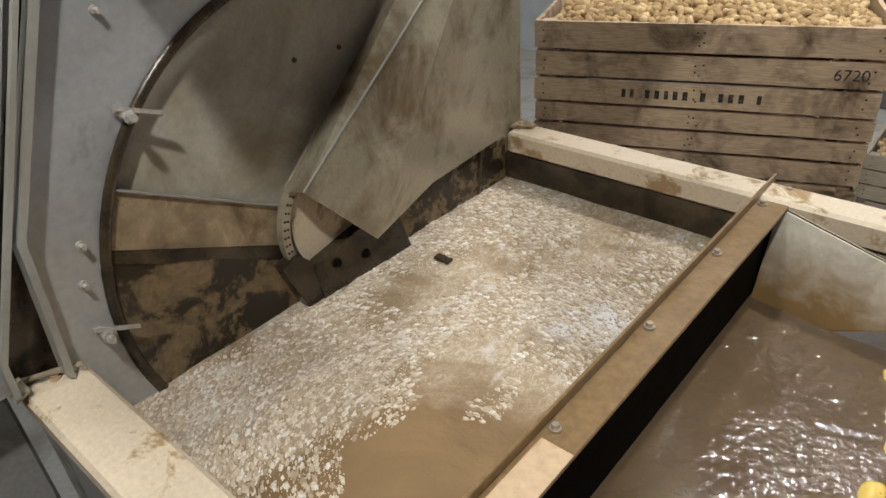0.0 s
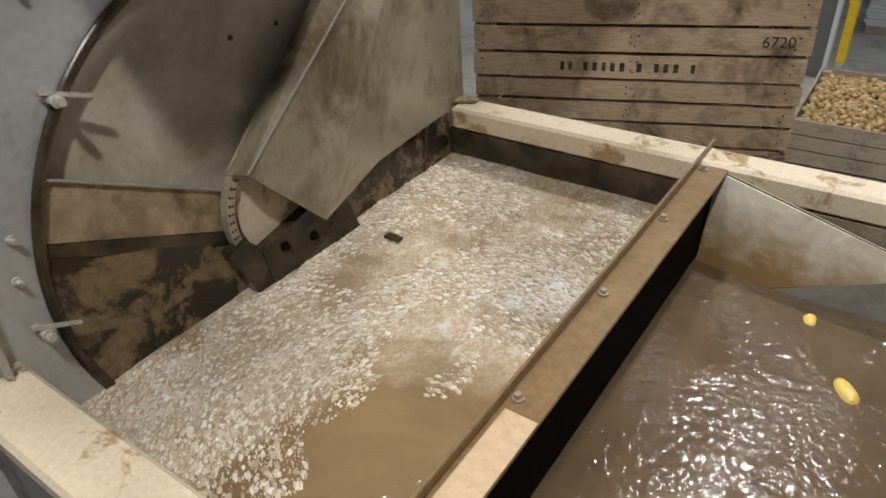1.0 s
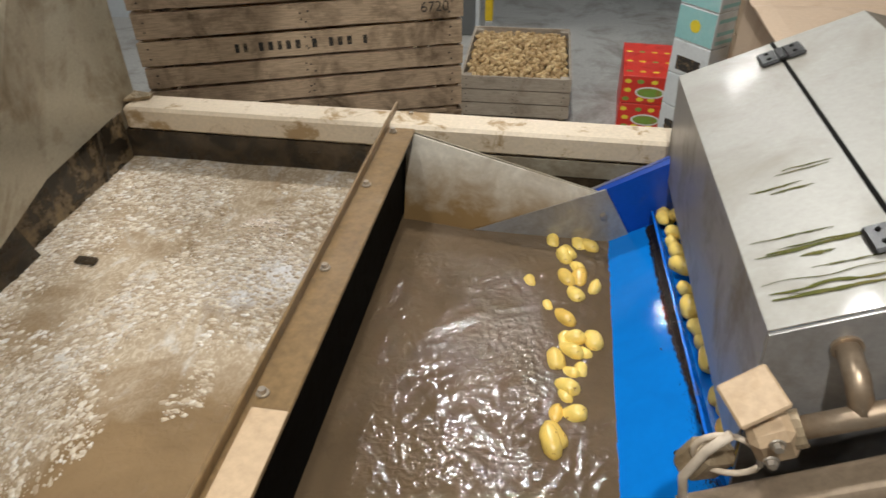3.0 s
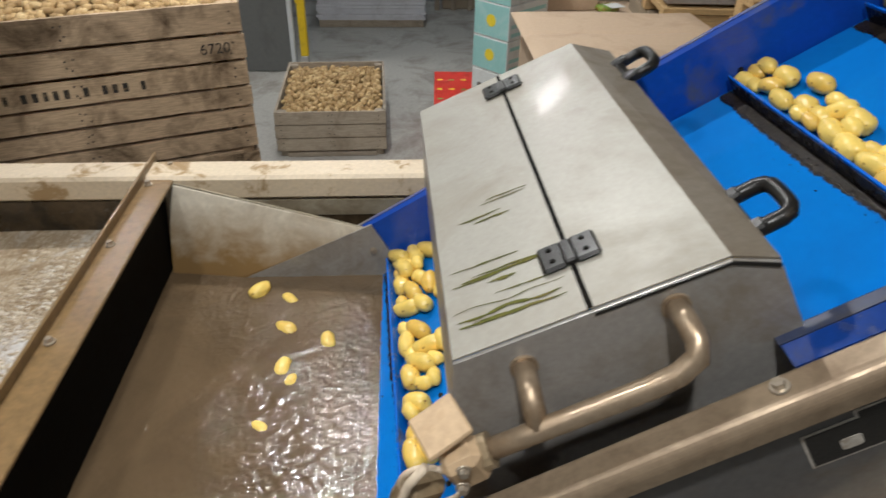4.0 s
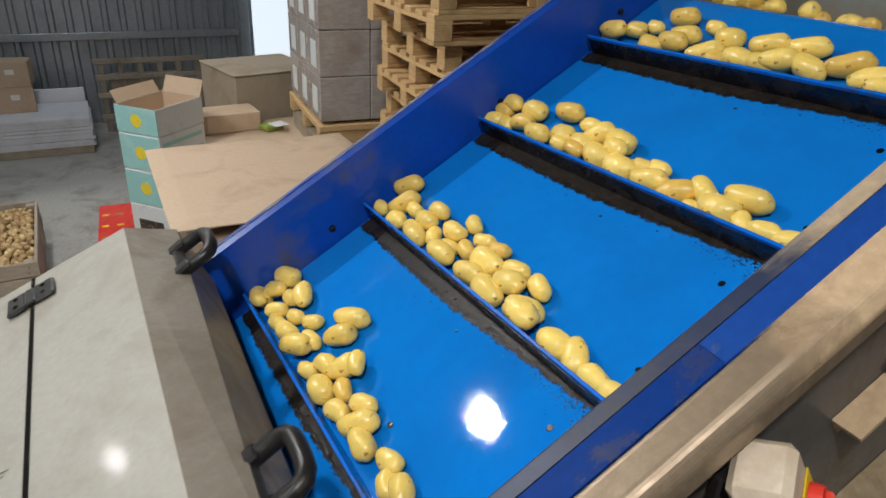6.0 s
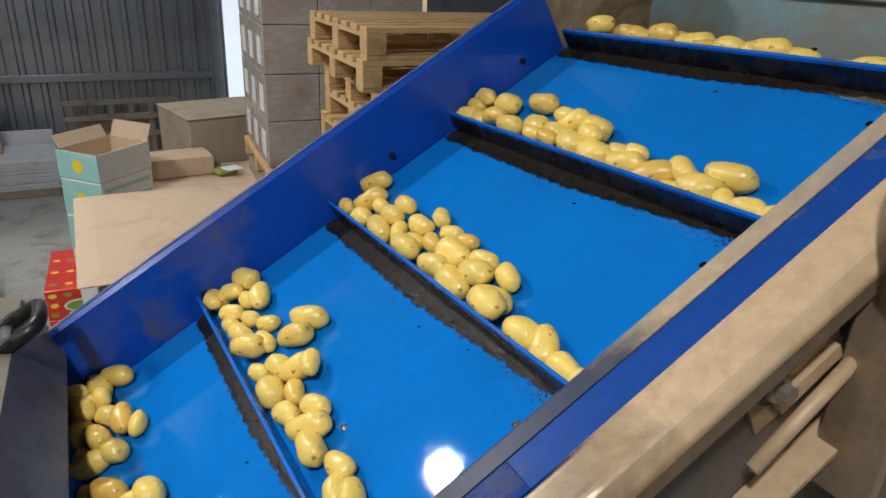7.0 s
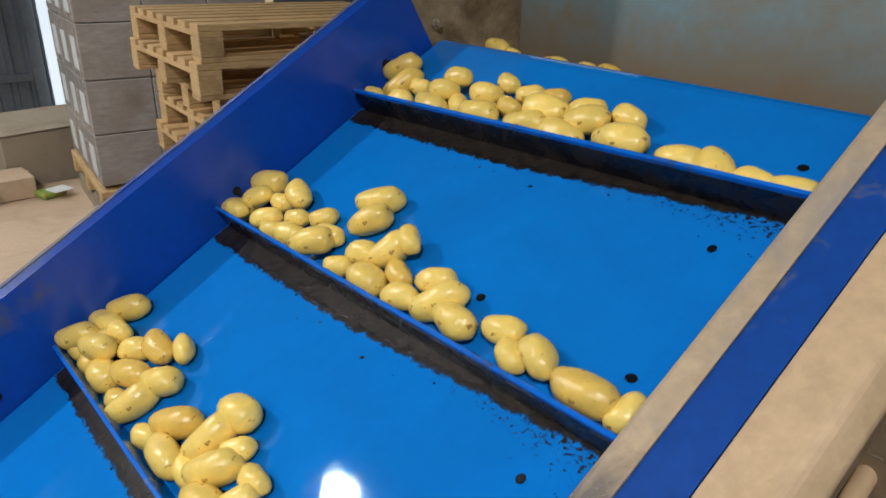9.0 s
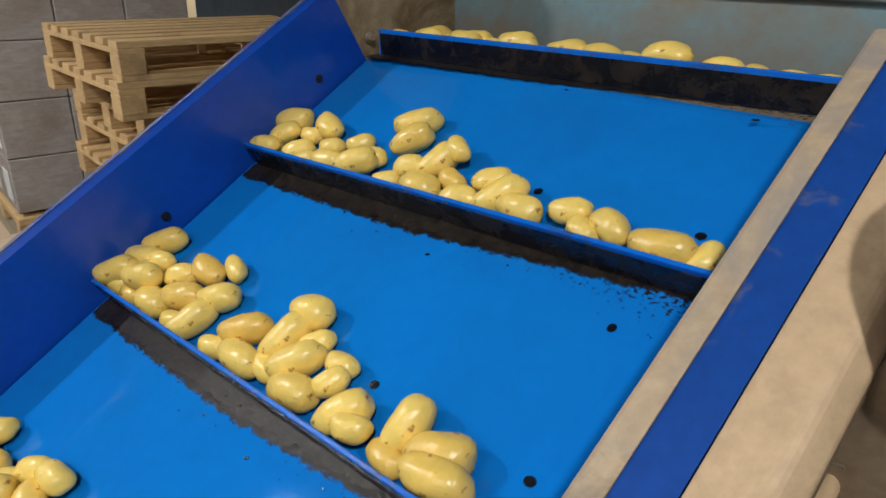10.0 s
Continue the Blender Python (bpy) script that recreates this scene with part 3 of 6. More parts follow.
PZ = [FLOOR + 0.1495 * i for i in range(20)]
prot = pallet_proto((3.68, 1.56, FLOOR), -2, "used pale pine pallet in a tall stack")
rnd = random.Random(5)
for i in range(1, 20):
    dx = (-0.02 * (i == 18), 0.0) if i > 17 else (0.13 - 0.06 * (i % 3 == 0) + rnd.uniform(-0.02, 0.02), 0.10 + rnd.uniform(-0.03, 0.03))
    copy_thing(prot, pose(3.54 + dx[0], 1.59 + dx[1], PZ[i], 0, 0, -2 + rnd.uniform(-2.5, 2.5) * (i < 18)))


# ---- wrapped carton stack on a pallet ----
stack = thing("wrapped_stack", (3.47, 3.38, FLOOR), -4, "tall stack of grey-brown cartons wrapped in clear film, two pallets high", "carton stack")
for i in range(3):
    for j in range(3):
        for k in range(9):
            low = k < 5
            x0, y0 = -0.58 + i * 0.387, -0.55 + j * 0.367
            z0 = 0.15 + k * 0.305 if low else 0.20 + k * 0.33
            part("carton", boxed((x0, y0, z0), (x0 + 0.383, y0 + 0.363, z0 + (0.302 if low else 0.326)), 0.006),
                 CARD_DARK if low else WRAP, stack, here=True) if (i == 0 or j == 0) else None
for j in range(3):
    for k in range(5, 9):
        part("carton_label", boxed((-0.5835, -0.47 + j * 0.367, 0.25 + k * 0.33), (-0.581, -0.30 + j * 0.367, 0.44 + k * 0.33)), CARD_WHITE, stack, "pale printed label", here=True)
for z in (0.0, 1.68):
    part("pallet_deck", boxed((-0.6, -0.58, z + 0.10), (0.6, 0.58, z + 0.145), 0.004), PINE, stack, here=True)
    for y in (-0.52, 0.0, 0.52):
        part("pallet_bearer", boxed((-0.6, y - 0.05, z), (0.6, y + 0.05, z + 0.0995), 0.003), PINE, stack, here=True)

# grey crate, flat carton and litter on a pallet in the store
gb = thing("cardboard_bin", (2.82, 4.72, FLOOR), 12, "large worn brown cardboard bin", "cardboard box")
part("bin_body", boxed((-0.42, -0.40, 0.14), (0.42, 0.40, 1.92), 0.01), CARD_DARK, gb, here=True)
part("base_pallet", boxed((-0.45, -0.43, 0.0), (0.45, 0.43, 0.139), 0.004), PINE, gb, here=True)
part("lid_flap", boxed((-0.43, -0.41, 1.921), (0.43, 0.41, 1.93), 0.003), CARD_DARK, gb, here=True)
rack = thing("goods_pallet", (2.5, 3.75, FLOOR), 6, "loaded pallet of brown cartons with a flat top", "carton stack")
for k in range(5):
    part("carton", boxed((-0.62, -0.45, 0.15 + k * 0.278), (0.55, 0.42, 0.15 + k * 0.278 + 0.274), 0.006), CARD, rack, here=True)
part("pallet_base", boxed((-0.6, -0.42, 0.0), (0.55, 0.42, 0.145), 0.004), PINE, rack, here=True)
fb = thing("flat_carton", (2.36, 4.02, 0.541), 5, "closed flat brown carton with taped lid", "cardboard box")
part("carton_body", boxed((-0.25, -0.16, 0.0), (0.25, 0.16, 0.155), 0.005), CARD, fb, here=True)
part("tape", boxed((-0.252, -0.025, 0.1552), (0.252, 0.025, 0.1562)), MUD, fb, "brown packing tape", here=True)
litter = thing("leaf_packet", (2.70, 3.85, 0.541), 20, "crumpled green and white packet", "packet")
part("packet_body", boxed((-0.09, -0.07, 0.0), (0.09, 0.07, 0.05), 0.015), PRINT_GREEN, litter, here=True)
part("paper", boxed((-0.03, -0.12, 0.051), (0.11, 0.02, 0.056), 0.001), CARD_WHITE, litter, here=True)

# printed fruit cartons, a column with an open one on top
col = thing("printed_cartons", (1.80, 3.55, FLOOR), 42, "column of white and teal printed fruit cartons, the top one open", "carton stack")
for k in range(6):
    z0 = 0.02 + k * 0.285
    mat = CARD_WHITE
    part("carton", boxed((-0.25, -0.19, z0), (0.25, 0.19, z0 + 0.28), 0.006), mat if k else CARD, col, here=True)
    if k > 3:
        part("teal_print", boxed((-0.2508, -0.185, z0 + 0.01), (-0.2502, 0.185, z0 + 0.27)), CARD_TEAL, col, "pale teal print", here=True)
        for zz in (0.03, 0.10, 0.20):
            part("teal_stripe", boxed((-0.22, -0.1908, z0 + zz), (0.22, -0.1902, z0 + zz + 0.03)), CARD_TEAL, col, "teal stripe", here=True)
    for x in (0.0,):
        if k > 3:
            bm = bmesh.new()
            bmesh.ops.create_cone(bm, cap_ends=True, segments=20, radius1=0.05, radius2=0.05, depth=0.002, matrix=pose(-0.2518, x, z0 + 0.14, 0, 90, 0))
            part("lemon_print", bm, PRINT_YELLOW, col, "yellow fruit print", here=True)
    part("shadow_gap", boxed((-0.2515, -0.12, z0 + 0.04), (-0.2505, 0.12, z0 + 0.16)), INK if k in (1, 3) else CARD_WHITE, col, here=True) if k < 4 else None
for lo, hi in (((-0.25, -0.19, 1.731), (-0.244, 0.19, 1.93)), ((0.244, -0.19, 1.731), (0.25, 0.19, 1.93)), ((-0.244, -0.19, 1.731), (0.244, -0.184, 1.93)), ((-0.244, 0.184, 1.731), (0.244, 0.19, 1.93))):
    part("carton_wall", boxed(lo, hi), CARD_TEAL if lo[0] < -0.245 and hi[0] < -0.2 else CARD_WHITE, col, here=True)
part("lemon_print", prism([(-0.2515, 0.0 + 0.05 * math.cos(a), 1.83 + 0.05 * math.sin(a)) for a in [k * math.tau / 16 for k in range(16)]], (0.001, 0, 0)), PRINT_YELLOW, col, "yellow fruit print", here=True)
part("carton_lining", boxed((-0.243, -0.183, 1.735), (0.243, 0.183, 1.78)), CARD, col, here=True)
for lo, hi in (((-0.2435, -0.18, 1.781), (-0.241, 0.18, 1.93)), ((0.241, -0.18, 1.781), (0.2435, 0.18, 1.93)), ((-0.24, -0.1835, 1.781), (0.24, -0.181, 1.93)), ((-0.24, 0.181, 1.781), (0.24, 0.1835, 1.93))):
    part("carton_lining", boxed(lo, hi), CARD, col, "bare brown inside", here=True)
part("flap", boxed((-0.004, -0.18, 0), (0.004, 0.18, 0.13), 0.001, pose(0.25, 0, 1.93, 0, 24, 0)), CARD, col, "folded brown flap", here=True)
part("flap", boxed((-0.22, -0.004, 0), (0.22, 0.004, 0.10), 0.001, pose(0, 0.19, 1.93, -30, 0, 0)), CARD, col, "folded brown flap", here=True)

# cardboard-covered goods right behind the conveyor
cover = thing("covered_goods", (2.2, 1.65, FLOOR), 0, "pallet of goods under a sagging brown cardboard sheet", "carton stack")
for k in range(4):
    part("carton", boxed((1.66, 1.05, FLOOR + 0.15 + k * 0.43), (2.74, 2.22, FLOOR + 0.15 + k * 0.43 + 0.425), 0.008), CARD, cover)
part("pallet_base", boxed((1.66, 1.05, FLOOR), (2.74, 2.22, FLOOR + 0.145), 0.004), PINE, cover)
bm = bmesh.new()
bmesh.ops.create_grid(bm, x_segments=26, y_segments=26, size=0.5)
for v in bm.verts:
    x, y = v.co.x, v.co.y
    e = max(abs(x), abs(y)) * 2
    v.co = Vector((2.19 + x * 1.20, 1.63 + y * 1.26, 0.958 + 0.012 * noise.noise(Vector((x * 3, y * 3, 2))) - 0.05 * max(0, e - 0.86) ** 1.2 * 3 - 0.012 * max(0, 1 - abs(y - 0.12) * 30)))
r = bmesh.ops.extrude_face_region(bm, geom=bm.faces[:])
bmesh.ops.translate(bm, vec=(0, 0, 0.006), verts=[g for g in r["geom"] if isinstance(g, bmesh.types.BMVert)])
part("cover_sheet", bm, CARD, cover, "creased brown cardboard sheet")

# red printed cartons
for i, (x, y, z) in enumerate(((1.47, 4.75, FLOOR), (1.47, 4.75, FLOOR + 0.285))):
    red = thing("red_carton", (x, y, z), -3, "bright red printed produce carton with yellow fruit spots", "cardboard box", "red cartons")
    part("carton_body", boxed((-0.25, -0.62, 0.0), (0.25, 0.30, 0.28), 0.006), CARD_RED, red, here=True)
    rr = random.Random(i + 2)
    for gx in range(4):
        for gz in range(3):
            for face in (0, 1):
                bm = bmesh.new()
                if face == 0:
                    m = pose(-0.19 + gx * 0.125 + rr.uniform(-0.015, 0.015), -0.6205, 0.045 + gz * 0.09, 90, 0, 0)
                else:
                    m = pose(-0.19 + gx * 0.125, -0.5 + gz * 0.27, 0.2805, 0, 0, 0)
                bmesh.ops.create_cone(bm, cap_ends=True, segments=12, radius1=0.028, radius2=0.026, depth=0.0016, matrix=m @ Matrix.Diagonal((1.2, 0.8, 1, 1)))
                part("spot_print", bm, PRINT_YELLOW if (gx + gz) % 3 else PRINT_GREEN, red, here=True)
    part("oval_print", prism([(0.02 + 0.14 * math.cos(a), -0.6222, 0.12 + 0.06 * math.sin(a)) for a in [k * math.tau / 24 for k in range(24)]], (0, 0.001, 0)), PRINT_WHITE, red, here=True)
    part("oval_fill", prism([(0.02 + 0.12 * math.cos(a), -0.6236, 0.12 + 0.045 * math.sin(a)) for a in [k * math.tau / 24 for k in range(24)]], (0, 0.001, 0)), PRINT_GREEN, red, here=True)

# stack of flat sheets on a pallet with cartons on top
sheets = thing("sheet_stack", (0.42, 9.1, FLOOR), 0, "stack of grey flat board sheets on a pallet", "board stack")
part("pallet_base", boxed((-0.40, 8.70, FLOOR), (1.24, 9.6, FLOOR + 0.11), 0.004), WOOD_GREY, sheets)
for k in range(9):
    j = random.Random(k).uniform(-0.02, 0.02)
    part("sheet", boxed((-0.42 + j, 8.67 + j, FLOOR + 0.111 + k * 0.047), (1.26 + j, 9.62, FLOOR + 0.111 + k * 0.047 + 0.042), 0.004), SHEET, sheets)
part("back_sheet", boxed((-0.45, 9.66, FLOOR), (1.22, 9.72, -0.28), 0.004), SHEET, sheets)
for i, (x, z, h) in enumerate(((0.35, -0.465, 0.36), (0.37, -0.104, 0.34))):
    cb = thing("carton", (x, 9.3, z), 4 - 9 * i, "small closed brown carton on the sheet stack", "cardboard box", "cartons on sheets")
    part("carton_body", boxed((-0.24, -0.18, 0.0), (0.24, 0.18, h), 0.006), CARD, cb, here=True)
    part("label", boxed((-0.05, -0.1815, h * 0.5), (0.06, -0.1805, h * 0.7)), PRINT_WHITE, cb, here=True)
# worn wooden rack standing at the cladding
lean = thing("wooden_rack", (1.85, 8.5, FLOOR), 0, "dark worn wooden rack standing against the cladding", "rack")
for x in (1.5, 1.78, 2.06, 2.34, 2.62, 2.9):
    part("upright", boxed((x - 0.04, 9.68, FLOOR), (x + 0.04, 9.74, 0.12), 0.006), WOOD_GREY, lean)
for z in (-0.75, -0.42, -0.15, 0.09):
    part("rail", boxed((1.40, 9.64, z - 0.04), (3.0, 9.675, z + 0.04), 0.006), WOOD_GREY, lean)
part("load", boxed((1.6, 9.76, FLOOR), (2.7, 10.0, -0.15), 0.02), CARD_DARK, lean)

# ---- the washing tank ----
tank = thing("wash_tank", (-0.1, -1.0, FLOOR), label="mud-splashed stainless wash tank with a raised rim", category="tank")
RI, RB, RF, RO = -0.085, 0.05, -1.95, -2.115
part("far_rim", boxed((-1.12, RI, 0.905), (1.5, RB, 1.0), 0.012), RIM, tank, "mud-splashed cream rim")
part("far_wall", boxed((-1.14, RI + 0.004, 0.25), (1.5, RB - 0.01, 0.903)), WET, tank, "wet brown wall")
part("wall_band", boxed((0.06, RI - 0.003, 0.84), (1.5, RI + 0.003, 0.904)), STEEL, tank)
part("near_rim", boxed((-1.17, RO, 0.93), (0.75, RF, 1.0), 0.012), RIM, tank, "mud-splashed cream rim")
part("near_wall", boxed((-1.14, RO + 0.03, 0.25), (0.75, RF - 0.004, 0.928)), HOOD_SIDE, tank)
part("left_wall", boxed((-1.19, -0.98, 0.25), (-1.122, RI - 0.002, 0.985), 0.006), TROUGH, tank, "wet dark wall")
part("left_wall", boxed((-1.19, RF, 0.25), (-1.13, -0.981, 0.74), 0.006), WET, tank, "wet dark wall")
part("tank_floor", boxed((-1.14, RF, 0.22), (1.5, RI, 0.25)), WET, tank)
for x in (-1.05, 0.6):
    for y in (RO + 0.05, RB - 0.06):
        part("leg", boxed((x - 0.04, y - 0.04, FLOOR), (x + 0.04, y + 0.04, 0.22), 0.004), STEEL, tank)
part("lower_panel", boxed((-1.3, RO + 0.10, -0.6), (0.7, RO + 0.13, 0.24), 0.004), HOOD_SIDE, tank)
bm = prism([(-1.175, RO - 0.02, 1.004), (-1.10, RO - 0.02, 1.004), (-1.10, RO + 0.02, 1.02), (-1.175, RO + 0.02, 1.02)], (0, 0, 0.008))
part("corner_tab", bm, STEEL, tank)
part("tab_bolt", bolt_mesh((-1.13, -2.03, 1.0), (0, 0, 1), 0.011, 0.01), MUD, tank)
part("tab_strap", tube([(-1.165, -2.10, 1.004), (-1.16, -2.10, 1.022), (-1.10, -1.965, 1.022), (-1.095, -1.965, 1.004)], 0.008, 8), STEEL, tank)

# divider beam between the two compartments
beam = thing("divider_beam", (0, -1.0, 0.3), label="wet brown angle-steel divider beam with bolts across the tank", category="beam")
part("flange", boxed((-0.048, -1.95, 0.978), (0.055, 0.05, 0.990), 0.003), BEAM, beam)
part("upstand", boxed((-0.052, -1.95, 0.9905), (-0.042, 0.075, 1.022), 0.002), BEAM, beam)
# near-black colour paints in the shade under the flange
part("web", boxed((-0.046, -1.95, 0.26), (0.018, RI, 0.977)), NEAR_BLACK, beam, "wet web plate, blackened for its shade")
part("mud_top", boxed((-0.030, -1.94, 0.9905), (0.054, -1.43, 0.9925), 0.001), MUD, beam, "dried pale mud")
for y in (0.02, -0.12, -0.50, -0.94, -1.39):
    part("bolt", bolt_mesh((-0.02 if y < 0 else 0.02, y, 0.990), (0, 0, 1), 0.010, 0.012), BOLT, beam, "bright hexagon bolt")

# infill plates by the far rim
infill = thing("infill_plate", (0.3, -0.25, 0.4), label="silt-stained steel corner plate sloping to the conveyor", category="plate")
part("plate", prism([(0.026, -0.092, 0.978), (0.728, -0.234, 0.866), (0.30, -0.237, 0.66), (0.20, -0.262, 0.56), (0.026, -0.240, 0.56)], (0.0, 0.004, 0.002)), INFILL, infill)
part("folded_edge", prism([(0.045, -0.089, 0.982), (0.730, -0.231, 0.871), (0.730, -0.228, 0.862), (0.045, -0.086, 0.972)], (0.0, 0.006, 0.0)), STEEL, infill, "bright folded edge")

# ---- water ----
def water_sheet(name, x0, x1, y0, y1, z, amp, freq, seg, mat, label, chop=False):
    bm = bmesh.new()
    bmesh.ops.create_grid(bm, x_segments=seg, y_segments=seg, size=0.5)
    for v in bm.verts:
        x, y = x0 + (v.co.x + 0.5) * (x1 - x0), y0 + (v.co.y + 0.5) * (y1 - y0)
        p = Vector((x * freq, y * freq, 0))
        h = noise.noise(p) + 0.5 * noise.noise(p * 2.3) + 0.35 * noise.noise(p * 5.1)
        if chop:
            p += Vector((noise.noise(p * 0.6 + Vector((3, 0, 0))), noise.noise(p * 0.6 + Vector((0, 7, 0))), 0)) * 1.3
            h = 1.2 * (0.35 - abs(noise.noise(p))) + 0.8 * (0.3 - abs(noise.noise(p * 2.1 + Vector((4, 1, 0))))) + 0.25 * noise.noise(p * 5)
        v.co = Vector((x, y, z + amp * h * (0.95 + 0.8 * noise.noise(Vector((x * 3.1, y * 3.1, 5))))))
    return single(name, bm, mat, label, "water", kind="structure", smooth=True)


WL, WR = 0.785, 0.67
water_left = water_sheet("water_froth", -1.16, -0.045, -1.95, RI + 0.02, WL, 0.006, 4.0, 110, WATER_FROTH, "frothy brown water in the wash tank")
water_right = water_sheet("water_open", -0.20, 1.30, -1.95, RI + 0.02, WR, 0.0027, 14.0, 330, WATER, "choppy brown silty water in the tank", True)


def froth_flakes(name, count, seed):
    """Small raised flakes of froth, thick far from the near corner and thin in the open swirl."""
    rnd = random.Random(seed)
    verts, faces = [], []
    made = 0
    while made < count:
        x, y = rnd.uniform(-1.12, -0.06), rnd.uniform(-1.94, -0.13)
        p = Vector((x * 5, y * 5, 7))
        swirl = 1 if math.hypot(x - 0.05 + 0.15 * noise.noise(p), y + 1.56 + 0.15 * noise.noise(p + Vector((9, 3, 0)))) < 0.53 else 0
        d = 0.40 + 1.1 * noise.noise(Vector((x * 3.2, y * 2.6, 4))) + 0.35 * noise.noise(Vector((x * 11, y * 9, 1))) - 1.5 * swirl - 0.8 * max(0, (y + 0.35) * 3)
        if rnd.random() > d:
            continue
        made += 1
        r = 0.0013 + 0.0100 * rnd.random() ** 4.0
        n = 7
        ang = rnd.uniform(0, 6.3)
        flow = math.atan2(y + 1.45, x + 0.3) + 1.57
        p = Vector((x * 4.0, y * 4.0, 0))
        z = WL + 0.006 * (noise.noise(p) + 0.5 * noise.noise(p * 2.3) + 0.35 * noise.noise(p * 5.1))
        o = len(verts)
        verts.append((x, y, z + 0.0030 + r * 0.12))
        for ring, (k, dz) in enumerate(((0.75, 0.0030), (1.0, -0.002))):
            for i in range(n):
                a = ang + i * math.tau / n
                q = r * k * (0.95 + 0.9 * noise.noise(Vector((x * 90 + i * 1.7, y * 90, ring * 0.1))))
                u, w = math.cos(a) * q * 1.55, math.sin(a) * q * 0.85
                verts.append((x + u * math.cos(flow) - w * math.sin(flow), y + u * math.sin(flow) + w * math.cos(flow), z + dz))
        for i in range(n):
            j = (i + 1) % n
            faces.append((o, o + 1 + i, o + 1 + j))
            faces.append((o + 1 + i, o + 1 + n + i, o + 1 + n + j, o + 1 + j))
    me = bpy.data.meshes.new(name)
    me.from_pydata(verts, [], faces)
    me.materials.append(FROTH_FLAKE)
    me.polygons.foreach_set("use_smooth", [True] * len(me.polygons))
    return tagged(new(name, me), "cream froth flakes floating on brown water", "froth", kind="stuff")


froth = froth_flakes("froth_flakes", 24000, 11)
chip = single("wood_chip", boxed((-0.93, -0.80, 0.792), (-0.86, -0.765, 0.804), 0.004), WET, "small dark wood chip floating on the froth", "wood chip")

# ---- washer drum at the tank's end ----
drum = thing("washer_drum", (-1.8, -1.0, FLOOR), label="stained stainless washer drum housing with a round opening and folded guard", category="washing machine")
XP, CY, CZ, CR = -1.10, -1.04, 1.05, 0.79
outline = [(-1.99, 0.70), (-1.99, 1.04), (-1.967, 1.39), (-1.754, 1.89), (-1.62, 2.2), (0.02, 2.2), (0.02, 0.965), (-0.98, 0.965), (-0.98, 0.70)]


def ring_plate(outer_pts, cy, cz, r, x, t, steps=72):
    """A plate in a plane of constant x with a round hole."""
    bm = bmesh.new()
    vo = [bm.verts.new((x, y, z)) for y, z in outer_pts]
    eo = [bm.edges.new((vo[i], vo[(i + 1) % len(vo)])) for i in range(len(vo))]
    vi = [bm.verts.new((x, cy + r * math.cos(a), cz + r * math.sin(a))) for a in [k * math.tau / steps for k in range(steps)]]
    ei = [bm.edges.new((vi[i], vi[(i + 1) % steps])) for i in range(steps)]
    bmesh.ops.triangle_fill(bm, use_beauty=True, edges=eo + ei)
    r_ = bmesh.ops.extrude_face_region(bm, geom=bm.faces[:])
    bmesh.ops.translate(bm, vec=(-t, 0, 0), verts=[g for g in r_["geom"] if isinstance(g, bmesh.types.BMVert)])
    return bm


big = [(-1.99, 0.20), (-1.99, 1.04), (-1.967, 1.39), (-1.754, 1.89), (-1.62, 2.2), (0.02, 2.2), (0.02, 0.20)]
part("front_plate", ring_plate(big, CY, CZ, CR, XP - 0.03, 0.012), PLATE, drum, "dull grey plate")
bm = bmesh.new()
prof = [(CR + 0.02, XP - 0.029), (CR + 0.02, XP - 0.02), (CR - 0.004, XP - 0.016), (CR - 0.012, XP - 0.03), (CR - 0.012, XP - 0.12)]
rings = [[bm.verts.new((x, CY + r * math.cos(a), CZ + r * math.sin(a))) for r, x in prof] for a in [k * math.tau / 96 for k in range(96)]]
for i in range(96):
    p, q = rings[i], rings[(i + 1) % 96]
    for j in range(len(prof) - 1):
        bm.faces.new((p[j], q[j], q[j + 1], p[j + 1]))
part("ring_lip", bm, WET, drum, "dark rolled lip", smooth=True)
disc = [(XP - 0.06, CY + CR * math.cos(a), CZ + CR * math.sin(a)) for a in [k * math.tau / 64 for k in range(64)]]
part("drum_panel", prism(disc, (-0.01, 0, 0)), DRUM, drum, "brown-stained steel panel")
for y, z in ((-0.931, 1.581), (-1.11, 1.586)):
    bm = bmesh.new()
    bmesh.ops.create_cone(bm, cap_ends=True, segments=12, radius1=0.008, radius2=0.008, depth=0.004, matrix=pose(XP - 0.058, y + 0.02, z - 0.01, 0, 90, 0))
    part("drain_hole", bm, INK, drum, "small black hole")
part("trough_band", prism([(XP - 0.045, -1.745, 1.425), (XP - 0.045, -1.26, 1.16), (XP - 0.045, -1.29, 1.03), (XP - 0.045, -1.80, 1.27)], (0.012, 0, 0)), BROWN, drum, "silt-stained trough wall")
# strip of paler steel paints the lit top edge of the trough
part("trough_edge", prism([(XP - 0.034, -1.745, 1.430), (XP - 0.034, -1.26, 1.165), (XP - 0.034, -1.26, 1.159), (XP - 0.034, -1.745, 1.424)], (0.014, 0, 0)), HOOD, drum, "trough edge, paler steel for its lit top")
part("trough_wet", prism([(XP - 0.046, -1.80, 1.27), (XP - 0.046, -1.29, 1.03), (XP - 0.046, -1.20, 0.70), (XP - 0.046, -1.83, 0.70), (XP - 0.046, -1.83, 1.1)], (0.010, 0, 0)), TROUGH, drum, "wet splashed trough wall")
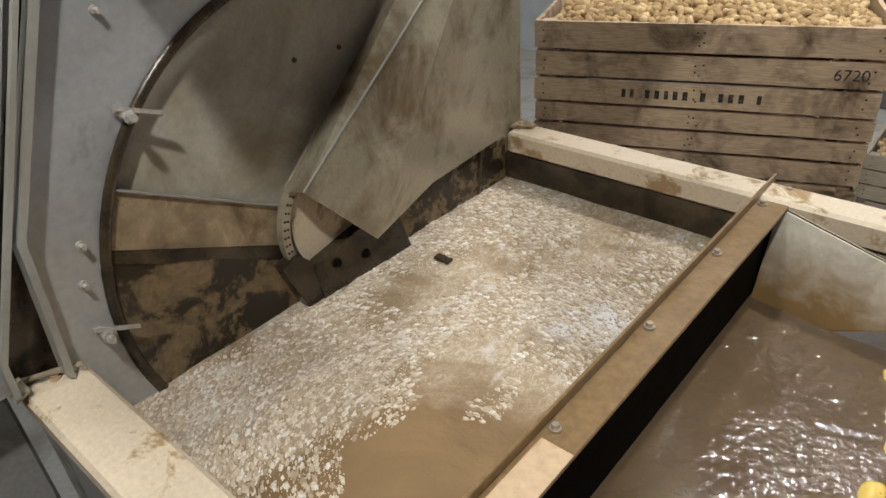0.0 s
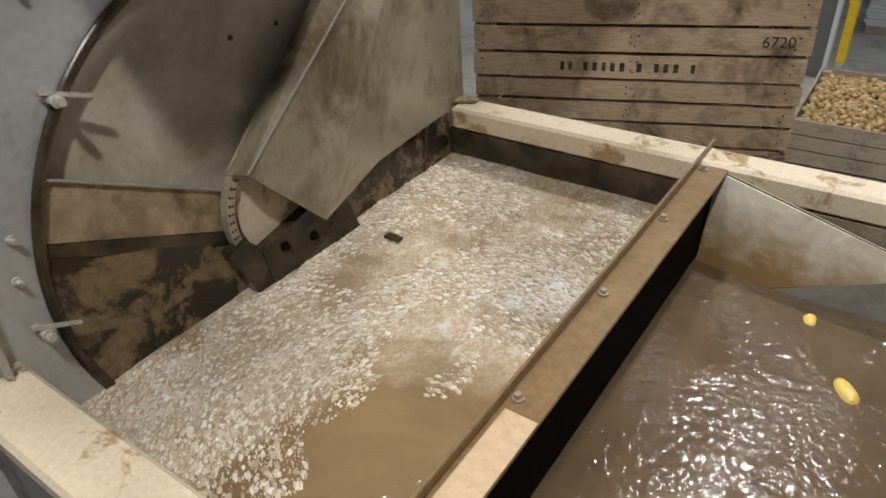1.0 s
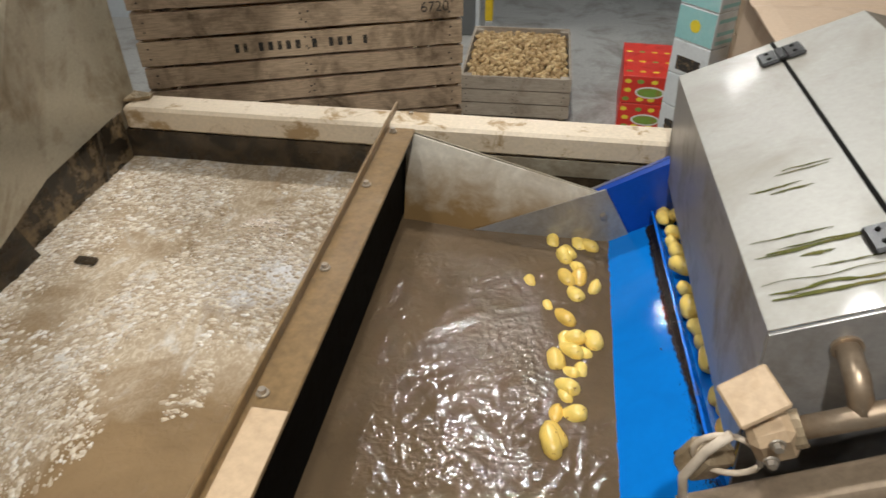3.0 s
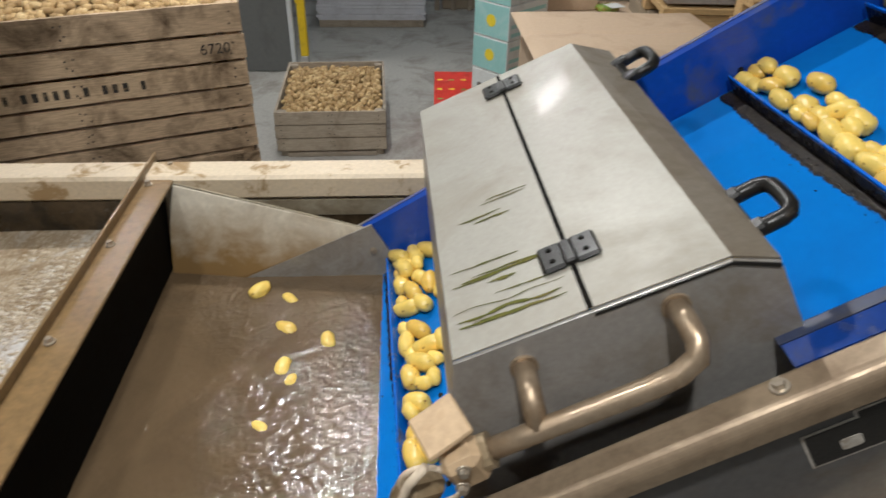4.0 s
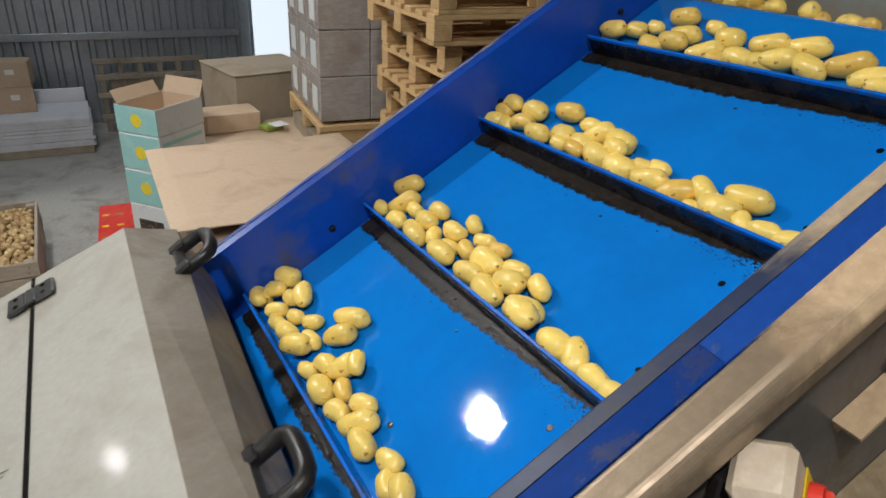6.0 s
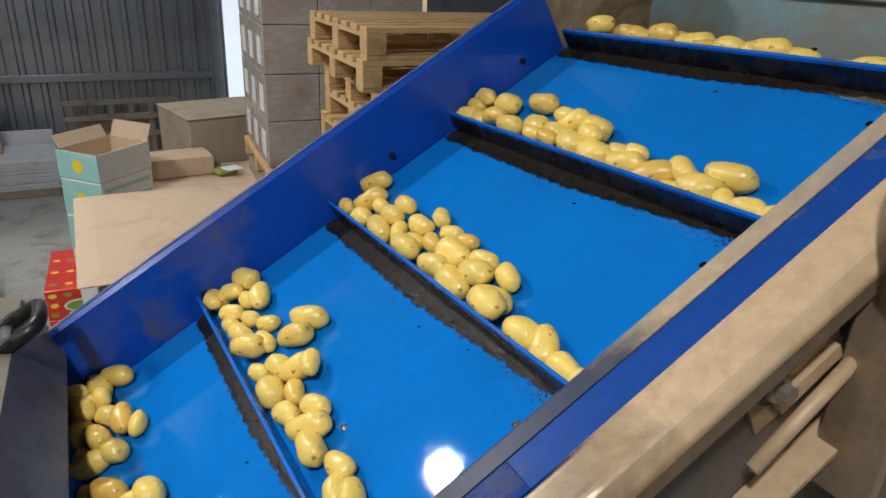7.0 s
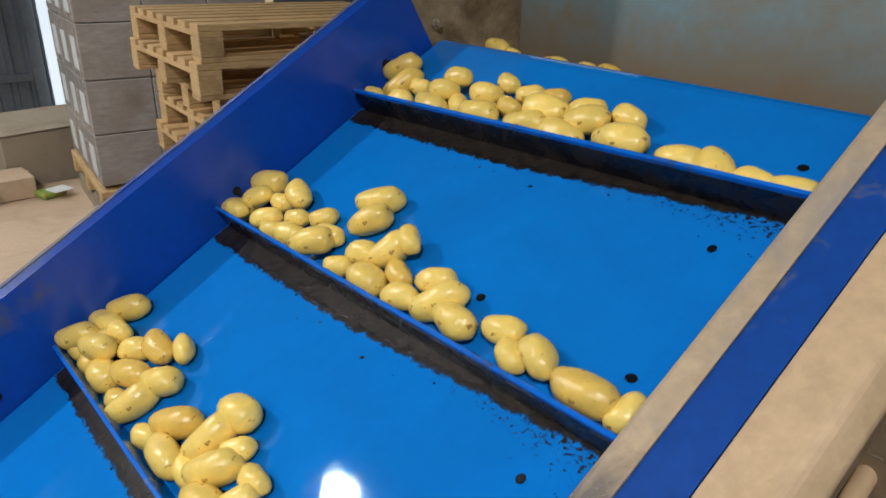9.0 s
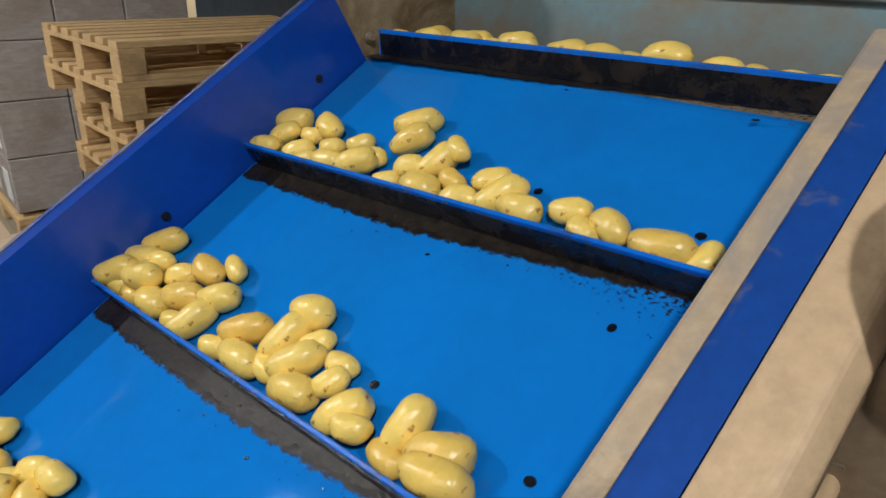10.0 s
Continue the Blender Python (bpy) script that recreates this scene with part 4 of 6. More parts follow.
part("tide_mark", prism([(XP - 0.0355, -1.80, 1.268), (XP - 0.0355, -1.29, 1.028), (XP - 0.0355, -1.285, 0.975), (XP - 0.0355, -1.42, 1.045), (XP - 0.0355, -1.55, 1.115), (XP - 0.0355, -1.68, 1.165), (XP - 0.0355, -1.81, 1.235)], (0.004, 0, 0)), WET, drum, "glossy black tide mark")
# unseen plates above the drum's mouth, added to cast its shadow edges, held by arms
part("splash_cover", prism([(XP - 0.03, -1.665, 2.25), (-0.60, -1.815, 2.25), (-0.60, -1.50, 2.25), (-0.80, -1.12, 2.25), (XP - 0.03, -0.62, 2.25)], (0, 0, 0.006)), STEEL, drum, "unseen bare steel plate added to shade the drum")
part("splash_cover", prism([(XP - 0.03, -0.45, 2.25), (-0.80, -0.80, 2.25), (-0.50, -1.10, 2.25), (-0.40, -1.10, 2.25), (-0.40, -0.05, 2.25), (XP - 0.03, -0.05, 2.25)], (0, 0, 0.006)), STEEL, drum, "unseen bare steel plate added to shade the drum")
for y in (-1.55, -0.8, -0.25):
    part("cover_arm", boxed((XP - 0.04, y - 0.015, 2.15), (XP - 0.01, y + 0.015, 2.249), 0.003), STEEL, drum)
# hub, perforated ring, wet bracket
part("hub_disc", prism(arc_points((XP - 0.035, CY - 0.0, CZ - 0.0), (0, 0.21, 0), (0, 0, 0.21), radians(115), radians(255), 24) + [Vector((XP - 0.035, CY + 0.1, CZ - 0.15)), Vector((XP - 0.035, CY + 0.1, CZ + 0.05))], (0.02, 0, 0)), RIM, drum, "cream silted hub disc")
part("perforated_ring", prism(arc_points((XP - 0.02, CY, CZ), (0, 0.265, 0), (0, 0, 0.265), radians(140), radians(232), 24)
                              + list(reversed(arc_points((XP - 0.02, CY, CZ), (0, 0.235, 0), (0, 0, 0.235), radians(140), radians(232), 24))), (0.03, 0, 0)), STEEL, drum)
for k in range(14):
    a = radians(144 + k * 6.3)
    for rr in (0.244, 0.256):
        bm = bmesh.new()
        bmesh.ops.create_cone(bm, cap_ends=True, segments=8, radius1=0.0045, radius2=0.0045, depth=0.003,
                              matrix=pose(XP + 0.0105, CY + rr * math.cos(a), CZ + rr * math.sin(a), 0, 90, 0))
        part("perforation", bm, INK, drum)
part("wet_bracket", prism([(XP - 0.02, -1.22, 0.93), (XP - 0.02, -0.84, 1.01), (XP - 0.02, -0.76, 0.76), (XP - 0.02, -1.2, 0.76)], (0.05, 0, 0)), WET, drum, "wet black bracket")
part("scraper", prism([(XP - 0.02, -1.34, 0.98), (XP - 0.02, -1.27, 1.0), (XP - 0.02, -1.08, 0.80), (XP - 0.02, -1.0, 0.74), (XP - 0.02, -1.25, 0.74)], (0.045, 0, 0)), WET, drum, "wet black scraper")
for y, z in ((-1.13, 0.90), (-1.0, 0.87)):
    part("bracket_bolt", bolt_mesh((XP + 0.03, y, z), (1, 0, 0), 0.012, 0.012), NEAR_BLACK, drum)
# folded guard over the hub
F1, TIP, MID, FOOT, HI, FT = (-1.0, -1.255, 1.24), (-0.985, -1.005, 0.962), (-1.09, -0.60, 0.978), (-1.125, -0.10, 0.985), (-1.125, -0.03, 2.0), (-1.06, 0.0, 2.0)
part("guard_face", prism([F1, TIP, MID, FOOT, (-1.125, -0.06, 1.9), (-1.09, -0.24, 1.9)], (-0.006, 0, 0)), STEEL, drum, "stained folded guard face")
part("guard_flange", prism([(-1.0, -1.258, 1.244), (-1.09, -0.243, 1.904), (-1.14, -0.42, 1.904), (-1.13, -1.245, 1.205)], (0, -0.004, 0.003)), STEEL, drum, "folded guard flange")
part("guard_fold", tube([(-1.0, -1.258, 1.243), (-1.09, -0.242, 1.903)], 0.005, 8), HOOD, drum, "bright worn fold")
part("end_plate", boxed((-1.135, -0.16, 0.90), (-1.128, 0.035, 2.0)), STEEL, drum)
part("side_flap", prism([(-1.16, -0.02, 1.0), (-1.16, 0.06, 1.0), (-1.16, 0.0, 1.75), (-1.16, -0.02, 1.75)], (0.006, 0, 0)), BROWN, drum)
part("foot_bracket", prism([(-1.16, -0.06, 1.002), (-1.04, 0.0, 1.002), (-1.04, 0.03, 1.002), (-1.16, 0.05, 1.002)], (0, 0, 0.012)), BROWN, drum)
# clamps and bolts on the plate
for y, z in ((-1.66, 1.60), (-1.89, 1.07)):
    part("clamp_arm", prism([(XP - 0.015, y - 0.02, z + 0.012), (XP + 0.01, y - 0.02, z + 0.02), (XP + 0.03, y + 0.085, z - 0.02), (XP + 0.01, y + 0.09, z - 0.03)], (0, 0, 0.012)), LIME, drum, "whitish clamp arm")
    part("clamp_bolt", tube([(XP - 0.03, y, z), (XP + 0.055, y, z + 0.004)], 0.011, 10), LIME, drum, "lime-crusted clamp bolt")
    part("clamp_nut", bolt_mesh((XP + 0.03, y, z + 0.002), (1, 0, 0), 0.011, 0.012), LIME, drum)
for y, z in ((-1.855, 1.318), (-1.884, 1.214), (-1.639, 1.843)):
    part("plate_bolt", bolt_mesh((XP - 0.03, y, z), (1, 0, 0), 0.008, 0.022), LIME, drum, "lime-crusted bolt")
# folded edge of the plate and frame beside it
part("plate_edge", prism([(XP - 0.03, -1.995, 1.00), (XP - 0.03, -1.972, 1.40), (XP - 0.03, -1.757, 1.90), (XP - 0.03, -1.62, 2.2), (XP - 0.03, -1.635, 2.2), (XP - 0.03, -1.775, 1.90), (XP - 0.03, -1.992, 1.40), (XP - 0.03, -2.012, 1.02)], (0.05, 0, 0)), HOOD, drum, "bright folded plate edge")
# dark sheet stands in for the shade between plate and frame
part("gap_panel", prism([(XP - 0.10, -2.10, 0.9), (XP - 0.10, -2.10, 1.15), (XP - 0.10, -1.62, 2.25), (XP - 0.10, -1.55, 2.25), (XP - 0.10, -1.95, 1.2), (XP - 0.10, -1.95, 0.9)], (-0.02, 0, 0)), WET, drum, "dark sheet for the shade in the gap")
part("frame_edge", prism([(XP, -2.12, 1.03), (XP, -2.115, 1.13), (XP, -1.80, 1.90), (XP, -1.66, 2.25), (XP, -1.672, 2.25), (XP, -1.812, 1.90), (XP, -2.13, 1.13), (XP, -2.135, 1.03)], (0.02, 0, 0)), HOOD, drum, "bright frame edge")
part("perforated_frame", prism([(XP - 0.02, -2.13, 1.03), (XP - 0.02, -2.13, 1.13), (XP - 0.02, -1.82, 1.90), (XP - 0.02, -1.68, 2.25), (XP - 0.02, -2.3, 2.25), (XP - 0.02, -2.5, 1.03)], (0.006, 0, 0)), PLATE, drum)
for k in range(16):
    f = k / 16
    bm = bmesh.new()
    bmesh.ops.create_cone(bm, cap_ends=True, segments=8, radius1=0.005, radius2=0.005, depth=0.003, matrix=pose(XP - 0.0125, -2.14 + 0.32 * f, 1.16 + 0.78 * f, 0, 90, 0))
    part("frame_perforation", bm, INK, drum)
part("housing", boxed((-2.7, -1.9, FLOOR), (XP - 0.10, 0.0, 2.19), 0.01), HOOD_SIDE, drum)
part("side_box", boxed((-1.6, -2.75, FLOOR), (XP - 0.14, -2.13, 0.95), 0.01), HOOD_SIDE, drum)

# ---- the inclined conveyor ----
TH = radians(31.674)
CT, ST = math.cos(TH), math.sin(TH)
YF, YN = -0.225, -1.372


def on_belt(s, y, h=0.0):
    """A place s metres up the belt, at y across it, h above it."""
    return Vector((2.0 + s * CT - h * ST, y, 1.417 + s * ST + h * CT))


def sx(x):
    return (x - 2.0) / CT


def rounded(corners, steps=4):
    """A section whose corners are cut into short arcs."""
    out = []
    for i, c in enumerate(corners):
        a, b, d = (Vector((*corners[i - 1], 0)), Vector((*c, 0)), Vector((*corners[(i + 1) % len(corners)], 0)))
        r = min(0.012, (a - b).length * 0.45, (d - b).length * 0.45)
        p, q = b + (a - b).normalized() * r, b + (d - b).normalized() * r
        for k in range(steps + 1):
            u = k / steps
            w = p * (1 - u) ** 2 + b * 2 * u * (1 - u) + q * u * u
            out.append((w.x, w.y))
    return out


def slope_bar(s0, s1, section, name, mat, parent, label=""):
    """A bar along the belt; section: corners (y, height over the belt)."""
    a = [on_belt(s0, y, h) for y, h in section]
    return part(name, prism(a, on_belt(s1, 0) - on_belt(s0, 0)), mat, parent, label)


conveyor = thing("belt_conveyor", (2.0, -0.8, FLOOR), label="blue inclined belt conveyor with cleats rising out of the wash tank", category="conveyor")
S_HEAD, RR, PITCH, NFL = sx(3.045), 0.055, 0.427, 16
STRAND = (PITCH * NFL - math.tau * RR) / 2
S_TAIL = S_HEAD - STRAND
# the belt, a closed band round both rollers
prof = [(S_TAIL + STRAND * k / 24, 0.0) for k in range(25)] + [(S_HEAD + RR * math.sin(a), -RR + RR * math.cos(a)) for a in [math.pi * k / 12 for k in range(1, 12)]]
prof += [(S_HEAD - STRAND * k / 24, -2 * RR) for k in range(25)] + [(S_TAIL - RR * math.sin(a), -RR - RR * math.cos(a)) for a in [math.pi * k / 12 for k in range(1, 12)]]
bm = bmesh.new()
loops = []
for y, inset in ((YF - 0.008, 0), (YN + 0.012, 0), (YN + 0.012, 0.006), (YF - 0.008, 0.006)):
    mid = -RR
    loops.append([bm.verts.new(on_belt(s, y, h - inset * (1 if h > mid else -1))) for s, h in prof])
for a, b in zip(loops, loops[1:] + loops[:1]):
    for i in range(len(prof)):
        j = (i + 1) % len(prof)
        bm.faces.new((a[i], a[j], b[j], b[i]))
part("belt", bm, BELT, conveyor, "wet bright blue belt", smooth=False)
for s in (S_HEAD, S_TAIL):
    part("roller", tube([on_belt(s, YF - 0.02, -RR), on_belt(s, YN + 0.03, -RR)], RR - 0.008, 24), STEEL, conveyor)
# far side rail
S0 = sx(0.83)
slope_bar(S0, sx(3.04), [(YF, -0.10), (YF, 0.195), (YF + 0.012, 0.205), (YF + 0.012, -0.10)], "far_rail", RAIL, conveyor, "blue far side rail")
slope_bar(sx(0.72), sx(3.03), [(YF + 0.0125, 0.150), (YF + 0.0125, 0.208), (YF + 0.035, 0.204), (YF + 0.035, 0.150)], "rail_lip", RAIL_LIP, conveyor, "scuffed rail lip")
part("rail_foot", prism([(0.20, YF - 0.014, 0.56), (0.27, YF - 0.014, 0.657), (0.72, YF - 0.014, 0.868), (0.755, YF - 0.014, 0.885), (0.86, YF - 0.014, 0.70), (0.80, YF - 0.014, 0.56)], (0, 0.010, 0)), HOOD_SIDE, conveyor, "bare steel rail foot")
for x in (0.79,):
    part("rail_bolt", bolt_mesh((x - 0.03, YF - 0.015, 0.78), (0, -1, 0), 0.009, 0.008), BOLT, conveyor)
for s in (sx(1.95) + 0.02, sx(2.507), sx(2.919)):
    part("rail_bolt", bolt_mesh(on_belt(s, YF, 0.045), (0, -1, 0), 0.007, 0.006), BLACK, conveyor)
part("end_bolt", bolt_mesh((3.12, -0.14, 2.10), (0, -1, 0), 0.010, 0.012), BOLT, conveyor)
# near side rail: dirty lip, blue fold, dirty channel
slope_bar(sx(1.63), sx(3.06), [(-1.366, -0.08), (-1.366, 0.163), (-1.374, 0.163), (-1.374, -0.08)], "near_rail", RAIL, conveyor, "blue near side rail")
LIP = [(-1.362, 0.164), (-1.362, 0.171), (-1.366, 0.173), (-1.394, 0.174), (-1.3945, 0.166)]
slope_bar(sx(1.632), sx(3.06), LIP, "rail_lip", LIP_DARK, conveyor, "dark worn rail lip")
slope_bar(sx(2.20), sx(3.06), [(-1.3612, 0.160), (-1.3612, 0.1722), (-1.366, 0.1745), (-1.3945, 0.1752), (-1.3948, 0.1730), (-1.366, 0.1732)], "lip_dust", LIP_DUST, conveyor, "dusty tan layer on the lip")
FOLD = [(-1.395, 0.165), (-1.395, 0.172), (-1.446, 0.168), (-1.447, 0.150)]
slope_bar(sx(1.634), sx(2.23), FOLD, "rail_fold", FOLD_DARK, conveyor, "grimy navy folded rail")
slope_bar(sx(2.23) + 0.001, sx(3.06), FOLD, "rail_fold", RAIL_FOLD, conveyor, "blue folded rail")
slope_bar(sx(0.95), sx(3.2), rounded([(-1.449, 0.102), (-1.449, 0.174), (-1.508, 0.174), (-1.527, 0.152), (-1.527, 0.112), (-1.519, 0.112), (-1.519, 0.146), (-1.495, 0.150), (-1.490, 0.102)]), "side_channel", CHANNEL, conveyor, "dirty stainless side channel")
slope_bar(sx(2.08), sx(3.2), rounded([(-1.4495, 0.168), (-1.4495, 0.1768), (-1.510, 0.1768), (-1.530, 0.153), (-1.529, 0.140), (-1.524, 0.150), (-1.500, 0.170)]), "dust_layer", DUST, conveyor, "layer of dried mud")
# panel colour holds the shade that the channel casts on it
slope_bar(sx(1.0), sx(3.2), [(YN - 0.10, -0.35), (YN - 0.10, 0.100), (YN - 0.112, 0.100), (YN - 0.112, -0.35)], "side_panel", SHADED_SIDE, conveyor, "grey steel side panel, darkened for shade")
slope_bar(sx(1.0), sx(3.2), [(YN - 0.113, -0.40), (YN - 0.113, -0.33), (YN - 0.19, -0.33), (YN - 0.19, -0.34), (YN - 0.123, -0.34), (YN - 0.123, -0.40)], "lower_channel", BROWN, conveyor)
for x in (1.565,):
    part("channel_bolt", bolt_mesh(on_belt(sx(1.60), YN - 0.105, 0.174), (-ST, 0, CT), 0.012, 0.012), BOLT, conveyor)
for x, h in ((1.1, 0.75), (2.9, 1.75)):
    for y in (YF + 0.05, YN - 0.13):
        part("leg", boxed((x - 0.04, y - 0.04, FLOOR), (x + 0.04, y + 0.04, h), 0.004), STEEL, conveyor)
# maker's badge: plain dark shapes with pale outline
def badge_blob(s, h, rs, rh, y, squash=4):
    """A rounded badge shape on the side panel, centred s up the belt and h over it."""
    pts = []
    for k in range(28):
        a = k * math.tau / 28
        c, d = math.cos(a), math.sin(a)
        q = (abs(c) ** squash + abs(d) ** squash) ** (-1 / squash)
        pts.append(on_belt(s + rs * c * q, y, h + rh * d * q))
    return prism(pts, (0, -0.0012, 0))


def badge_plate(grow, y):
    """The stepped badge silhouette on the side panel, its edge moved out by grow."""
    g = grow
    pts = [(-0.47 - g, -0.066 - g), (-0.47 - g, 0.026 + g), (-0.37 - g, 0.026 + g), (-0.37 - g, 0.044 + g), (-0.25 + g, 0.044 + g), (-0.25 + g, 0.034 + g)]
    pts += [(-0.125 + (0.035 + g) * math.sin(u), 0.034 - 0.035 + (0.035 + g) * math.cos(u)) for u in [k * math.pi / 12 for k in range(7)]]
    pts += [(-0.09 + g, -0.066 - g)]
    return prism([on_belt(p, y, q) for p, q in pts], (0, -0.0012, 0))


part("badge_outline", badge_plate(0.006, YN - 0.1125), LIME, conveyor, "pale badge outline")
part("badge_shape", badge_plate(0.0, YN - 0.1139), BLACK, conveyor, "plain dark badge shape")
for p, q, w, h in ((-0.395, -0.030, 0.020, 0.016), (-0.268, -0.024, 0.013, 0.018), (-0.175, -0.040, 0.007, 0.026)):
    part("badge_mark", badge_blob(p, q, w, h, YN - 0.1153, 7), LIME, conveyor, "plain pale badge mark")

# hood over the lower belt
hood = thing("guard_hood", (1.25, -0.8, 0.9), label="grey steel guard hood with black hinges and green streaks", category="guard hood")
HA, HB, HC, HD = (0.93, 1.285), (1.418, 1.518), (1.505, 1.513), (1.60, 1.33)
YA, YB = -0.185, -1.366
part("top_panel", prism([(HA[0], YA, HA[1]), (1.172, YA, 1.401), (1.190, YB, 1.410), (0.955, YB, 1.297)], (0, 0, -0.004)), HOOD, hood)
part("top_panel", prism([(1.176, YA, 1.403), (HB[0] - 0.02, YA, HB[1] - 0.01), (HB[0], YB, HB[1]), (1.194, YB, 1.412)], (0, 0, -0.004)), HOOD, hood)
part("seam", prism([(1.1695, YA, 1.4005), (1.1785, YA, 1.4045), (1.1970, YB, 1.4135), (1.1880, YB, 1.4095)], (0, 0, 0.002)), NEAR_BLACK, hood, "black hinge seam")
# crest and back: darker brown steel, their shading put into the colour
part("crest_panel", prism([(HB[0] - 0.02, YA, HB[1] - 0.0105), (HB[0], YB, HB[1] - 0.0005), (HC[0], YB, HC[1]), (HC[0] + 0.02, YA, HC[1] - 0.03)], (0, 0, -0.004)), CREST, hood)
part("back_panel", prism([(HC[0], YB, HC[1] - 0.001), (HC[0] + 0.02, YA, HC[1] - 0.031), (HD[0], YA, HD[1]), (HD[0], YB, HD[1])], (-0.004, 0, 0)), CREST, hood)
part("front_panel", prism([(HA[0] - 0.001, YA, HA[1]), (0.954, YB, 1.296), (0.975, YB, 0.93), (0.955, YA, 0.93)], (0.004, 0, 0)), HOOD_SIDE, hood)
part("side_panel", prism([(0.956, YB, 1.292), (1.19, YB, 1.405), (HB[0], YB, HB[1] - 0.005), (HC[0], YB, HC[1] - 0.005), (HD[0] + 0.01, YB, HD[1]), (1.66, YB, 1.24), (0.99, YB, 0.84)], (0, -0.008, 0)), HOOD_SIDE, hood, "plain grey side panel")
part("side_panel", prism([(0.932, YA, 1.28), (HB[0] - 0.02, YA, HB[1] - 0.015), (HC[0] + 0.02, YA, HC[1] - 0.035), (HD[0], YA, HD[1]), (0.95, YA, 0.93)], (0, 0.006, 0)), HOOD_SIDE, hood)
part("shadow_edge", prism([(1.20, YB - 0.009, 1.407), (HB[0], YB - 0.009, HB[1] - 0.006), (HC[0], YB - 0.009, HC[1] - 0.006), (HC[0], YB - 0.009, HC[1] - 0.014), (HB[0], YB - 0.009, HB[1] - 0.012), (1.20, YB - 0.009, 1.401)], (0, -0.002, 0)), BLACK, hood, "black edge gap")


part("edge_strip", prism([(1.612, -1.36, 1.325), (1.612, -1.16, 1.325), (1.640, -1.16, 1.285), (1.645, -1.36, 1.270)], (0.006, 0, 0.004)), MUD, hood, "tan muddy edge strip")
part("strip_bolt", bolt_mesh((1.634, -1.33, 1.303), (0.8, 0, 0.6), 0.008, 0.010), BOLT, hood)


def hinge(y, s):
    """Two rounded black leaves either side of the seam, with screws."""
    h = part("hinge", boxed((-0.012, -0.035, -0.002), (0.012, 0.035, 0.014), 0.004, pose(1.174 + 0.018 * (YA - y) / (YA - YB), y, 1.404 + 0.009 * (YA - y) / (YA - YB), 0, -25, 2)), BLACK, hood, "black plastic hinge")
    for sx_ in (-1, 1):
        m = pose(1.174 + 0.018 * (YA - y) / (YA - YB), y, 1.404 + 0.009 * (YA - y) / (YA - YB), 0, -25, 2) @ pose(sx_ * 0.034, 0, 0)
        part("leaf", boxed((-0.025, -0.040, 0.0), (0.026, 0.040, 0.012), 0.009, m), BLACK, h)
        for yy in (-0.018, 0.018):
            bm = bmesh.new()
            bmesh.ops.create_cone(bm, cap_ends=True, segments=10, radius1=0.006, radius2=0.005, depth=0.003, matrix=m @ pose(0, yy, 0.0132))
            part("screw", bm, NEAR_BLACK, h)


hinge(-0.30, 0.8)
hinge(-1.20, 1.0)


def hood_handle(y):
    """A stout black grab handle: two legs and a rounded grip."""
    h = part("handle", boxed((1.495, y - 0.074, 1.478), (1.522, y + 0.074, 1.502), 0.004), BLACK, hood, "black grab handle")
    for yy in (-0.057, 0.057):
        part("handle_foot", boxed((-0.024, -0.017, -0.012), (0.024, 0.017, 0.016), 0.006, pose(1.512, y + yy, 1.496, 0, -38, 0)), BLACK, h)
    loop = [(1.510, -0.057, 1.494), (1.534, -0.058, 1.510), (1.556, -0.058, 1.524), (1.570, -0.052, 1.533), (1.576, -0.038, 1.538), (1.578, -0.015, 1.539)]
    loop += [(x, -w, z) for x, w, z in reversed(loop)]
    part("grip", tube([(x, y + w, z) for x, w, z in loop], 0.0165, 12), BLACK, h, smooth=True)


hood_handle(-0.40)
hood_handle(-1.20)
rnd = random.Random(8)


def hood_z(x, y):
    """Height of the hood's sloping top at x, y."""
    f = (YA - y) / (YA - YB)
    return 1.285 + (x - 0.93 - 0.025 * f) * 0.4793 + 0.013 * f + 0.0012


def algae_streak(x0, y0, length, width, seed):
    """A ragged run of algae down the hood, thick in the middle and feathered at both ends."""
    n = 14
    rim, back = [], []
    for i in range(n + 1):
        u = i / n
        x = x0 + length * u
        y = y0 + 0.05 * length * noise.noise(Vector((u * 3, seed, 0))) - 0.04 * length * u
        w = width * math.sin(math.pi * min(1.0, 0.04 + 0.92 * u)) ** 0.7 * (0.7 + 0.6 * noise.noise(Vector((u * 9, seed, 3))))
        w = max(w, 0.0004)
        rim.append((x, y + w, hood_z(x, y)))
        back.append((x, y - w, hood_z(x, y)))
    return prism(rim + list(reversed(back)), (0, 0, 0.0006))


for i in range(17):
    near = i < 12
    y0 = rnd.uniform(-1.33, -0.98) if near else rnd.uniform(-0.98, -0.86)
    ln = rnd.uniform(0.05, 0.21) if near else rnd.uniform(0.04, 0.10)
    part("algae_streak", algae_streak(rnd.uniform(0.965, 1.165 - ln), y0, ln, rnd.choice((0.0015, 0.0025, 0.004, 0.006)), i * 1.7), ALGAE, hood, "green algae streak")

# handle pipe beside the hood
pipe = thing("handle_pipe", (1.2, -1.45, 1.1), label="bent dirty stainless handle pipe on the hood's side", category="pipe")
bend = [(0.99, -1.475, 1.165), (1.10, -1.475, 1.225), (1.28, -1.475, 1.322), (1.325, -1.475, 1.352), (1.352, -1.47, 1.385), (1.352, -1.455, 1.408), (1.345, -1.42, 1.418), (1.34, -1.376, 1.42)]
part("tube", tube(bend, 0.021, 16), PIPE, pipe, smooth=True)
